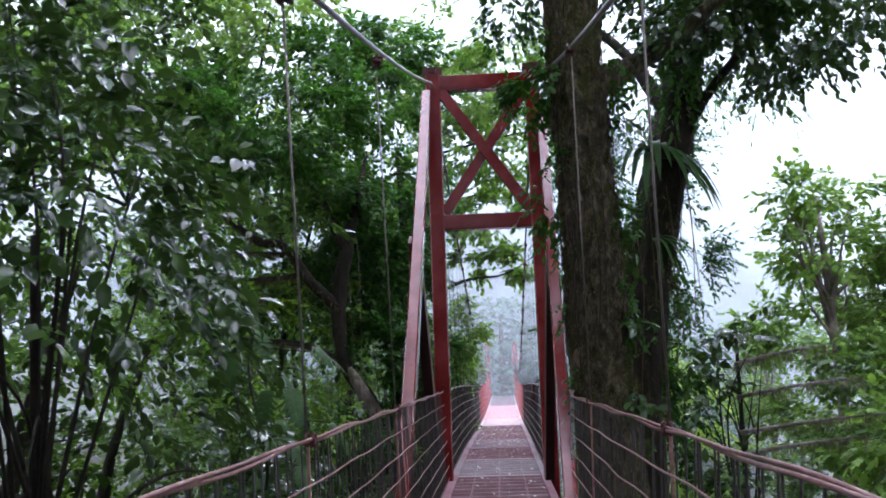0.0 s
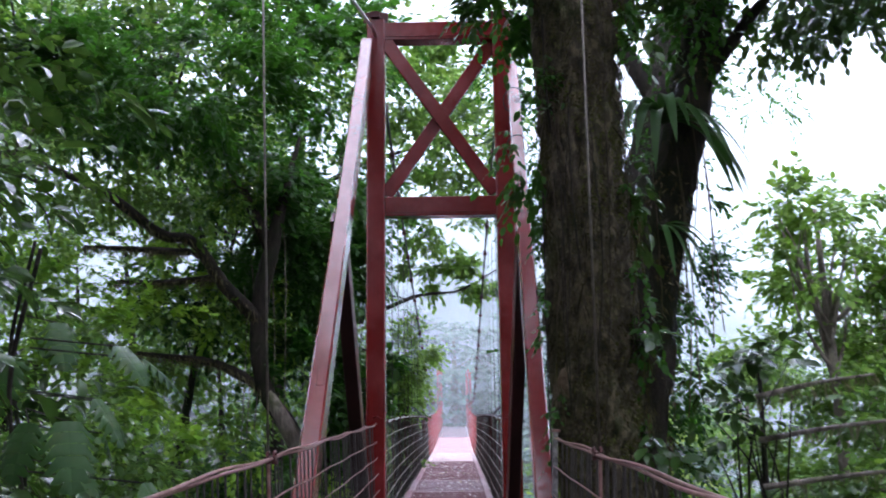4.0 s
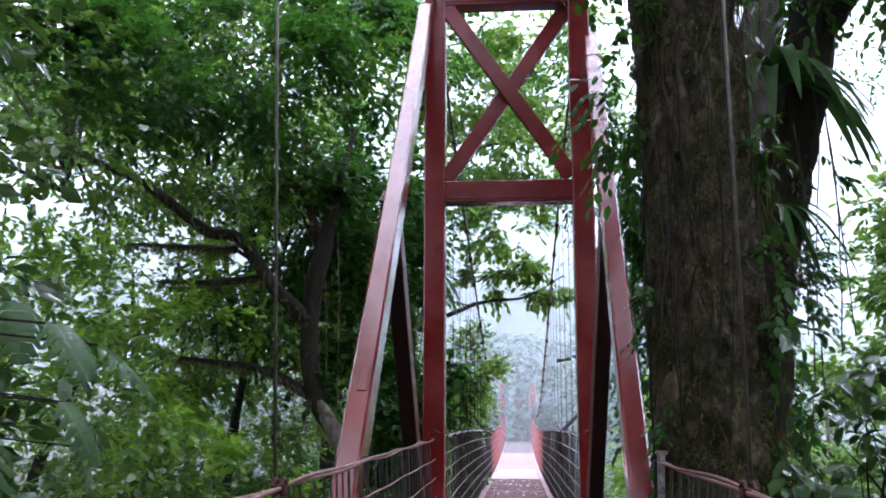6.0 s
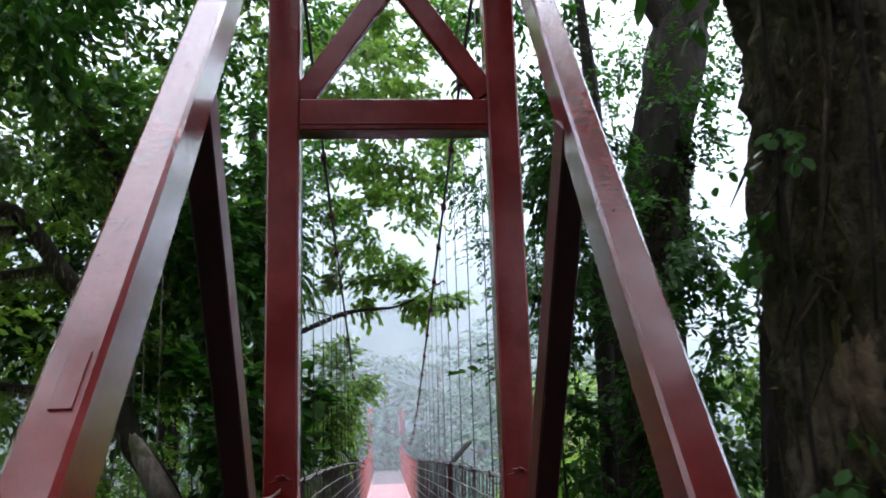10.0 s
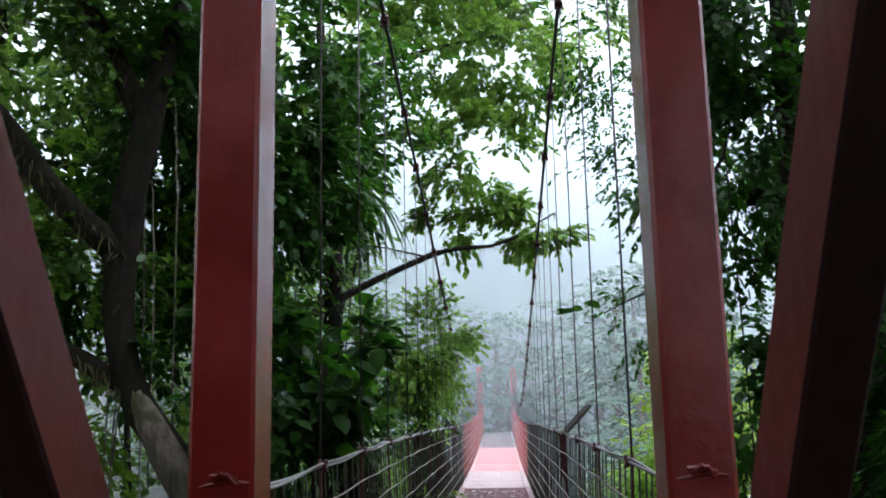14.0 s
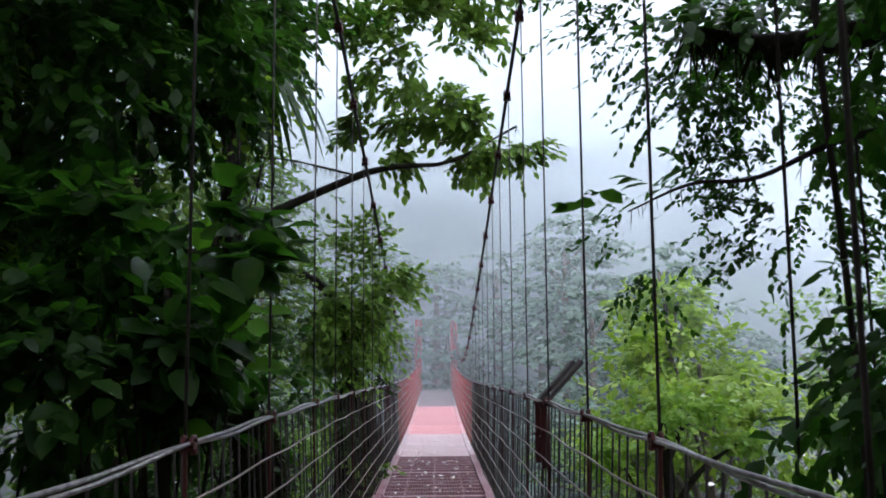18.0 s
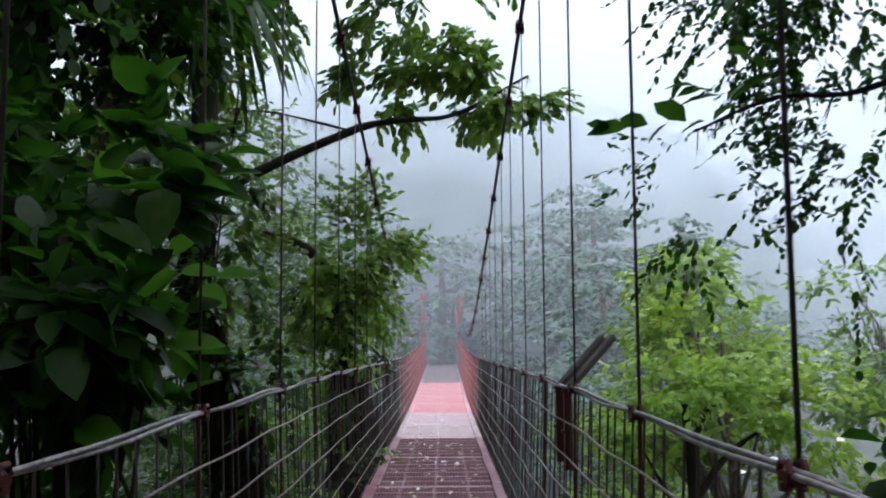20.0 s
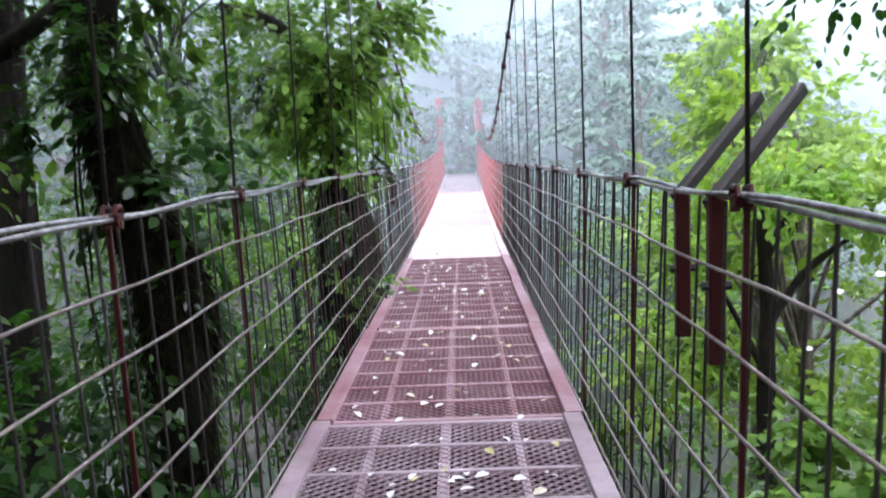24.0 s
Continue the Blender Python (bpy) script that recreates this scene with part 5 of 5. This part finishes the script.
# ---- bough reaching over the bridge
OB = [(-4.0, 24.1, 2.3, 0.1), (-2.5, 23.9, 3.1, 0.065), (-0.8, 23.8, 3.85, 0.045), (0.3, 23.8, 4.0, 0.026), (1.2, 23.9, 4.5, 0.01)]
over = tree("overhanging_tree", "tree with a leafy bough reaching over the bridge",
            [(-4.2, 24.4, g(-4.2, 24.4), 0.3), (-4.1, 24.3, 0.5, 0.22), (-3.9, 24.2, 4.0, 0.18), (-3.5, 24.2, 8.0, 0.1)],
            [OB, [(-0.9, 23.8, 3.82, 0.02), (-1.7, 23.7, 4.0, 0.012), (-2.3, 23.6, 4.05, 0.006)], [(-3.8, 24.2, 5.0, 0.09), (-2.0, 24.2, 5.9, 0.06), (0.2, 24.4, 6.4, 0.02)], [(-3.7, 24.2, 6.4, 0.07), (-1.6, 24.6, 7.5, 0.05), (1.0, 25.0, 8.2, 0.02)]], BARK_DARK, moss=40)
crown("crown", over, [(0.9, 23.9, 4.35, 0.6, 0.5, 0.35, 90), (0.2, 23.8, 4.5, 0.6, 0.5, 0.35, 90), (-0.6, 23.9, 4.4, 0.55, 0.5, 0.25, 50), (-0.2, 24.2, 5.7, 1.2, 0.9, 0.5, 200), (-1.6, 24.3, 6.3, 1.2, 1.0, 0.6, 180), (-2.9, 24.4, 5.6, 1.3, 1.2, 1.0, 240), (0.0, 25.0, 7.8, 1.9, 1.3, 0.7, 400), (-3.0, 24.4, 8.2, 2.2, 1.8, 1.2, 300), (-1.0, 27, 9.8, 2.2, 1.5, 1.0, 420), (1.7, 28, 9.6, 1.6, 1.4, 0.9, 260), (-0.6, 24.2, 9.2, 1.9, 1.2, 0.8, 420), (0.9, 24.6, 6.9, 1.0, 0.8, 0.5, 130), (-1.3, 25.5, 11.2, 2.2, 1.4, 0.9, 360), (0.8, 24.5, 10.6, 1.6, 1.0, 0.7, 240)], LEAF_LIGHT, 0.14, 9, 0.32, "kite", 0.4)

# ---- broad-leaved plants at the rails
shrub("shrub", "glossy dark broad-leaved shrub crowding the handrail", -2.9, 5.4, [(-2.8, 5.4, 2.4, 1.1, 1.5, 2.0, 300), (-3.9, 7.4, 3.6, 1.6, 1.5, 2.2, 420), (-2.4, 4.2, 0.3, 0.9, 1.3, 1.2, 160), (-2.6, 7.0, 0.6, 0.9, 1.0, 1.2, 160)], LEAF_GLOSS, 0.135, 8, 0.42, "oval", stems=9)
shrub("shrub", "bushy shrub with broad green leaves leaning over the railing", -2.3, 17.9, [(-1.75, 17.1, 1.55, 0.65, 0.8, 0.8, 110), (-2.5, 18.2, 0.4, 1.0, 1.1, 1.1, 110), (-2.7, 17.6, 1.9, 0.9, 0.9, 0.7, 90)], LEAF_DEEP_SHADE, 0.15, 8, 0.36)
sparse = shrub("shrub", "leafy shrub with big green leaves leaning over the handrail", -1.3, 16.6, [(-1.2, 16.6, 1.8, 0.42, 0.35, 0.42, 62), (-1.05, 16.6, 1.42, 0.2, 0.2, 0.15, 10), (-1.65, 16.75, 1.35, 0.45, 0.4, 0.6, 60), (-1.7, 16.9, 2.1, 0.4, 0.4, 0.35, 40)], LEAF_DEEP_SHADE, 0.175, 6, 0.26, "broad", 0.1, stems=4)
# These leaves take the lit colour; the shrub's others take the shaded one.
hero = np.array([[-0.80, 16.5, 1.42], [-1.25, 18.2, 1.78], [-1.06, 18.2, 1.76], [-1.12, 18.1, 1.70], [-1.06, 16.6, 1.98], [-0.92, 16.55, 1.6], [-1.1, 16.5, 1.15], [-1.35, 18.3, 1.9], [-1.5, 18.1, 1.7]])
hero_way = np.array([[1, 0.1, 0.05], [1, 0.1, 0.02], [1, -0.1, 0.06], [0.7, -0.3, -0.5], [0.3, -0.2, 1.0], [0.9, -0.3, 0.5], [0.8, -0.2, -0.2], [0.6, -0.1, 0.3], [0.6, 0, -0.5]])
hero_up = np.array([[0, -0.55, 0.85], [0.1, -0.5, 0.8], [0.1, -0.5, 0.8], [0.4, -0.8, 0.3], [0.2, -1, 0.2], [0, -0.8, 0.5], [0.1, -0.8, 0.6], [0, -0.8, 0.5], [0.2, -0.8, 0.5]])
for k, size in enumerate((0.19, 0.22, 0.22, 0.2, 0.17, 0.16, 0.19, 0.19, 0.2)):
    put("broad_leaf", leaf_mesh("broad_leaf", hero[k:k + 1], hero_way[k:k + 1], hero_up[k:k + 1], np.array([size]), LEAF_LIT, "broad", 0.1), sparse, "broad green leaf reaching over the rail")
put("pale_leaf", leaf_mesh("pale_leaf", np.array([[-0.80, 16.3, 1.46]]), np.array([[0.35, 0, -1.0]]), np.array([[0.4, -1.0, 0.2]]), np.array([0.058]), LITTER, "oval"), sparse, "single white withered leaf")
KX, KY = 2.95, 11.4
dead = shrub("shrub", "sparse shrub with mossy bare side branches", KX, KY, [(KX + 0.1, KY, 1.75, 0.75, 0.5, 0.22, 22), (KX - 0.25, KY, 1.2, 0.3, 0.3, 0.25, 12), (KX + 0.2, KY, -0.4, 0.7, 0.6, 0.5, 40)], LEAF_DARK, 0.17, 6, 0.3)
for bz, dx in ((1.15, 1.5), (0.72, 1.9), (0.45, 1.5), (1.55, 1.1)):
    bp = [(KX + 0.05, KY, bz - 0.12, 0.03), (KX + dx * 0.5, KY - 0.1, bz, 0.022), (KX + dx, KY - 0.2, bz + 0.08, 0.01)]
    limb("branch", dead, bp, BARK_PALE, 7)
    tufts("moss_cover", dead, bp, 240, 0.16, MOSS)


def split_leaf_plant(at, count):
    """Climber with large glossy leaves cut between the side veins."""
    t = thing("split_leaf_climber", "climber with large glossy split leaves beside the handrail", "climber", at, "epiphytes")
    limb("stem", t, [(at[0] - 0.1, at[1], g(at[0], at[1]), 0.02), (at[0] - 0.22, at[1] + 0.1, at[2] - 0.8, 0.014), (at[0] - 0.05, at[1], at[2], 0.012), (at[0] - 0.2, at[1] + 0.05, at[2] + 0.7, 0.011), (at[0] - 0.08, at[1], at[2] + 1.3, 0.009)], BARK_DARK, 6)
    for k in range(count):
        h = -0.9 + 1.9 * k / count + rng.uniform(-0.1, 0.1)
        a = rng.uniform(-1.9, 0.6)
        L = rng.uniform(0.2, 0.32)
        d = Vector((math.cos(a), math.sin(a), rng.uniform(-2.4, -0.7))).normalized()
        _, s, u = frame_axes(d)
        v, f = [], []
        seg = 6
        for q in range(seg):
            for sd in (-1, 1):
                o = len(v)
                for al, tip in ((q / seg, 0.3), ((q + 0.5) / seg, 0.0), ((q + 0.97) / seg, -0.3)):
                    wdt = 0.34 * math.sin(math.pi * min(0.97, 0.28 + 0.72 * al)) ** 0.7
                    mid = d * al * L + u * (-0.15 * al * al * L)
                    v += [mid, mid + (s * sd * wdt * 0.55 + d * 0.1 * wdt + u * 0.07 * wdt) * L, mid + (s * sd * wdt * (0.93 + 0.2 * (tip == 0.0)) + d * (0.42 * wdt + tip / seg) + u * (-0.3 * wdt)) * L]
                for c in (0, 3):
                    for r in (0, 1):
                        qd = (o + c + r, o + c + r + 1, o + c + r + 4, o + c + r + 3)
                        f.append(qd if sd > 0 else qd[::-1])
        out_r = rng.uniform(0.12, 0.42)
        off = Vector((out_r * math.cos(a), out_r * math.sin(a), h))
        lf = put("leaf", mesh_from("leaf", [p + off for p in v], f, LEAF_BIG, True), t)
        lf.location = (0, 0, 0)
        st = put("stalk", mesh_from("stalk", *tube([(-0.1, 0, h + 0.05), off], 0.004, 5), BARK_DARK), t)
        st.location = (0, 0, 0)
    return t


split_leaf_plant((-1.55, 6.5, 0.8), 16)
split_leaf_plant((-2.0, 7.4, 1.0), 12)

# ---- forest behind, filling the shaded side and the way already walked
for x, y, top, r, lf in ((-7, 6, 7, 3.2, 0.13), (-9, 11, 9.5, 3.5, 0.15), (-6.5, 12, 7.5, 2.6, 0.13), (-8, 19, 8.5, 3.4, 0.15), (-4.6, 20.2, 6.2, 2.2, 0.12), (-6, 27, 8.5, 2.8, 0.14), (-10, 27, 12, 3.8, 0.18), (-4.4, 30, 5.0, 2.2, 0.14), (-6, 36, 5, 3.0, 0.2),
                     (-12, 4, 10, 4, 0.18), (-5.5, 1.0, 6.5, 2.6, 0.14), (-13, 17, 13, 4.5, 0.2), (-6.5, 22.5, 12, 3.2, 0.16), (-5.2, 18.6, 9.0, 2.0, 0.14), (-16, 30, 15, 5, 0.25)):
    zb = g(x, y)
    t = tree("forest_tree", "dense dark green forest tree", [(x, y, zb, 0.22), (x + 0.4 * math.sin(x), y, zb * 0.5 + top * 0.25, 0.13), (x + 0.9 * math.cos(y), y + 0.3, zb * 0.3 + top * 0.6, 0.03)], [], BARK_DARK)
    k = (top + 3.5) / 4
    bl = [(x + rng.uniform(-0.5, 0.5), y, top - q * k, r * s, r * s, r * 0.55, 330 if q == 0 else 200) for q, s in ((0, 0.8), (1, 1), (2, 0.95), (3, 1.0))]
    branches(t, (x, y, top - 2.5), bl[:2], 4, BARK_DARK, 0.05)
    # Three trees take the paler leaf colour in place of light reaching them.
    crown("crown", t, bl, LEAF_LIGHT if (x, y) in ((-8, 19), (-4.6, 20.2), (-5.2, 18.6)) else LEAF_MID, lf * 1.05, 9, 0.5, "kite")
# Trees added out of view behind and beside the walk to block skylight.
for x, y, top, r in ((-5, -6, 8, 4), (5, -6, 8, 4), (0, -13, 10, 6), (10, -2, 9, 5), (-10, -3, 9, 5), (13, 5, 10, 4.5), (-15, 8, 12, 5), (16, 12, 11, 5), (-14, 22, 14, 5)):
    zb = g(x, y)
    t = tree("forest_tree", "dense forest tree added out of view to block light", [(x, y, zb, 0.3), (x + 0.2, y, top * 0.4, 0.2), (x, y, top - 1, 0.05)], [], BARK_DARK)
    k = (top + 3) / 5
    crown("crown", t, [(x, y, top - q * k, r, r, r * 0.5, 120) for q in range(5)], LEAF_MID, 0.55, 7, 1.2, "kite")
# unseen canopy added overhead and behind the start of the walk to block skylight
for x, y, z, r in ((-4, -4, 10.5, 3.5), (3, -3, 11, 3.5), (-7, 2, 10.5, 3.5), (-2, 3, 11.5, 3.0), (6, 3, 11.5, 3.2), (-6, 9, 11.5, 3.2), (0, -8, 10.5, 3.5)):
    zb = g(x, y)
    xs = x + (3.2 if x >= 0 else -3.2)
    t = tree("unseen_canopy_tree", "tall canopy tree added out of view to shade the start", [(xs, y, g(xs, y), 0.3), (xs, y, 5, 0.22), (x, y, z - 0.5, 0.06)], [], BARK_DARK)
    crown("crown", t, [(x, y, z, r, r, 0.9, 260)], LEAF_MID, 0.45, 7, 0.9, "kite", hollow=0.1)
# low undergrowth seen between the rails and far down
# The darkest shrubs carry understorey shade in their leaf colour.
for x, y, z, r, mt in ((-2.6, 13.2, -0.5, 1.1, LEAF_GLOSS), (-2.2, 10.4, -0.6, 1.0, LEAF_GLOSS), (-4.2, 12.2, 0.4, 1.3, LEAF_MID), (-3.4, 20, -1.2, 1.4, LEAF_SHADE), (-2.6, 22.8, -1.0, 1.2, LEAF_SHADE), (-3.2, 26, -1.0, 1.5, LEAF_MID), (-2.5, 15.3, 0.1, 0.7, LEAF_SHADE), (-3.5, 15.0, 0.4, 0.8, LEAF_MID), (-2.4, 29, 0.4, 1.3, LEAF_LIGHT), (2.4, 14, -1.5, 1.0, LEAF_MID), (2.6, 7.2, -0.8, 0.9, LEAF_MID), (3.0, 4.6, -0.6, 1.0, LEAF_MID), (-2.4, 19.0, -1.0, 1.0, LEAF_SHADE), (-1.9, 17.6, -0.9, 0.9, LEAF_DEEP_SHADE), (-1.7, 20.3, -1.2, 0.8, LEAF_SHADE), (1.9, 21.5, -2.2, 1.1, LEAF_MID), (2.3, 24.5, -2.6, 1.3, LEAF_MID), (2.8, 28, -2.4, 1.5, LEAF_MID), (-3.3, 34, 0.6, 1.6, LEAF_LIGHT)):
    shrub("shrub", "leafy understorey shrub below the bridge", x, y, [(x, y, z, r, r, r * 0.8, 170), (x + 0.2, y, z - 1.4, r, r, r * 0.8, 110)], mt, 0.11, 8, 0.35, "kite")

# ---- open side: bright crowns rising out of the ravine
for x, y, top, r, mt in ((4.9, 28.6, 1.3, 2.5, LEAF_YOUNG), (4.8, 30.4, 2.5, 1.1, LEAF_YOUNG), (9.0, 31, 1.9, 2.6, LEAF_LIGHT), (12.5, 30, 3.2, 3.0, LEAF_LIGHT), (4.6, 24.5, -1.9, 1.9, LEAF_LIGHT), (4.2, 20.8, -2.4, 1.6, LEAF_MID), (7.5, 23, -1.2, 2.4, LEAF_MID), (6.5, 13.5, 0.2, 2.0, LEAF_LIGHT), (10.5, 19, 4.2, 2.8, LEAF_MID), (5.2, 8, -0.2, 1.8, LEAF_MID), (8.5, 10.5, 2.0, 2.4, LEAF_LIGHT), (13, 14, 6.0, 3.5, LEAF_MID), (5.0, 37, -0.6, 2.4, LEAF_LIGHT), (7.6, 16.5, 1.0, 2.0, LEAF_MID), (7.2, 19.8, 5.0, 1.5, LEAF_LIGHT), (9.6, 21.5, 2.6, 1.8, LEAF_LIGHT), (9.8, 24, 4.6, 2.2, LEAF_MID)):
    zb = g(x, y)
    t = tree("valley_tree", "light green tree rising from the ravine", [(x, y, zb, 0.2), (x + 0.2, y, zb * 0.5 + top * 0.5, 0.13), (x, y, top, 0.04)], [], BARK_PALE)
    bl = [(x, y, top, r * 0.75, r * 0.75, r * 0.3, 200), (x + 0.3, y + 0.2, top - 1.2, r, r, r * 0.32, 300), (x - 0.3, y, top - 2.8, r, r, r * 0.4, 260), (x, y, top - 4.8, r, r, r * 0.5, 200)]
    branches(t, (x + 0.1, y, top - 2.6), bl[:2], 8, BARK_PALE, 0.045)
    crown("crown", t, bl, mt, 0.17, 8, 0.42, "kite")

fork = tree("slender_tree", "slim dark forked trunk standing in the ravine", [(3.75, 26.0, g(3.7, 26), 0.16), (3.6, 26.0, -2.2, 0.11), (3.62, 26.0, -0.6, 0.09), (3.55, 26.1, 0.5, 0.05)],
            [[(3.61, 26, -0.9, 0.06), (4.1, 26.1, -0.3, 0.045), (4.7, 26.2, 0.1, 0.02)], [(3.6, 26, -1.5, 0.045), (3.2, 25.9, -0.7, 0.03), (2.8, 25.9, 0.0, 0.012)], [(3.58, 26, -0.2, 0.05), (3.9, 26, 0.5, 0.03), (4.3, 26.2, 0.9, 0.012)]], BARK_DARK, moss=20)
crown("crown", fork, [(3.5, 26.2, 0.7, 1.0, 0.8, 0.3, 90), (4.5, 26.3, 0.4, 0.9, 0.7, 0.25, 70), (2.8, 26.0, 0.2, 0.5, 0.5, 0.2, 30)], LEAF_BACKLIT, 0.12, 8, 0.36, "kite")
pale = np.array([[4.1, 24.4, -0.1], [3.7, 24.4, -0.25], [5.0, 24.6, 0.1], [3.35, 24.2, -0.75]])
for k, size in enumerate((0.12, 0.11, 0.12, 0.09)):
    put("pale_leaf", leaf_mesh("pale_leaf", pale[k:k + 1], np.array([[1.0, 0.1, 0.2]]), np.array([[0.1, -0.6, 1.0]]), np.array([size]), LITTER, "broad"), fork, "large whitish leaf")

# ---- misty trees on the far slope, in flat tiers
far_sites = [(0.3, 55.2, 6.0), (-2.6, 55.6, 7.0), (3.2, 55.4, 6.5), (0.8, 54.6, 3.5), (6, 47, 7), (9.5, 48.5, 4.0), (13, 49, 2.4), (4.6, 49, 4.5), (11, 46, 3.4), (7.6, 45, 4), (-5.2, 47.5, 7), (5.0, 40, 3.6), (7.8, 42.5, 5.2), (5.2, 46.5, 6.4), (-5.4, 41, 4.8), (-6.0, 39.5, 5.0), (6.0, 45, 2.2), (6.5, 43, 0.5), (9, 50, 4.0), (6.5, 55, 8.0), (12, 57, 3.6), (-6.5, 45, 4.5), (-7, 50, 6), (-6.5, 57, 8), (2, 62, 8), (8, 64, 9), (-3, 66, 9.5), (15, 66, 6), (-10, 60, 9), (-16, 52, 8), (-12, 44, 6), (0, 72, 12), (10, 74, 13), (20, 76, 13), (-9, 74, 13), (30, 68, 10), (-20, 66, 12), (38, 60, 7), (34, 82, 15)]
for x, y, top in far_sites:
    zb = g(x, y)
    top = max(top, zb + 3.5)
    r = rng.uniform(2.4, 3.6)
    t = tree("hillside_tree", "pale mist-veiled tree on the far hillside", [(x, y, zb, 0.3), (x, y, (zb + top) / 2, 0.2), (x, y, top - 0.9, 0.06)], [], BARK_PALE)
    far = y > 60
    plates = [(x, y, top, r * 0.35)]
    for q in range(1, 7):
        for j in range(2 if far else 3):
            a = rng.uniform(0, 6.28)
            rr = r * rng.uniform(0.25, 0.75) * min(1, 0.45 + 0.2 * q)
            plates.append((x + rr * math.cos(a), y + rr * math.sin(a), top - 1.0 * q + rng.uniform(-0.5, 0.5), r * rng.uniform(0.28, 0.46)))
            limb_end = plates[-1]
            if not far and j < 2:
                put("branch", mesh_from("branch", *tube([(x, y, limb_end[2] - 0.9), limb_end[:3]], [0.05, 0.015], 5), BARK_PALE), t)
    tiers("crown", t, plates, LEAF_FAR_HAZE, 0.4 if far else 0.25, 6, 13 if far else 24)

# ---- woods clothing the far hillside
wx = np.concatenate([rng.uniform(-34, 48, 210), rng.uniform(-12, 22, 60)])
wy = np.concatenate([rng.uniform(60, 125, 210), rng.uniform(78, 112, 60)])
w_tip, w_dir = [], []
for x, y in zip(wx, wy):
    r, z = rng.uniform(2.2, 4.0), ground_z(x, y) + rng.uniform(3.0, 6.5)
    a, q = rng.uniform(0, 2 * math.pi, 64), np.sqrt(rng.uniform(0, 1, 64))
    off = np.stack([np.cos(a), np.sin(a), np.zeros(64)], 1)
    lobes = 1 + 0.3 * np.sin(3 * a + x) + 0.15 * np.sin(5 * a + y)
    drop = rng.integers(0, 3, 64) * 1.3 + 0.45 * r * q * q
    w_tip.append(off * (q * r * lobes)[:, None] + np.stack([np.full(64, x), np.full(64, y), z - drop], 1))
    w_dir.append(off + rng.normal(0, 0.3, (64, 3)))
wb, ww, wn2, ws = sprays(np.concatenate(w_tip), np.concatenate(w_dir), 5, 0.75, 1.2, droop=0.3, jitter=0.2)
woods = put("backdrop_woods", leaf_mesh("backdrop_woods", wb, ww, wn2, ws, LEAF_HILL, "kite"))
tagged(woods, "pale misty woods covering the far hillside", "woods", kind="stuff")

# ---- fallen leaves on the deck
n = 300
ly = np.concatenate([rng.uniform(10.5, 31, 180), rng.uniform(17.5, 27, 120)])
lx = rng.uniform(-0.52, 0.52, n)
base = np.stack([np.array([mid_x(y) for y in ly]) + lx, ly, np.array([deck_z(y) for y in ly]) + 0.012], 1)
way = np.stack([rng.normal(0, 1, n), rng.normal(0, 1, n), rng.uniform(-0.1, 0.2, n)], 1)
litter = put("fallen_leaves", leaf_mesh("fallen_leaves", base, way, np.tile([0, 0, 1.0], (n, 1)) + rng.normal(0, 0.2, (n, 3)), rng.uniform(0.03, 0.075, n), LITTER, "oval"))
tagged(litter, "pale fallen leaves scattered on the wet deck", "fallen leaves", kind="stuff")
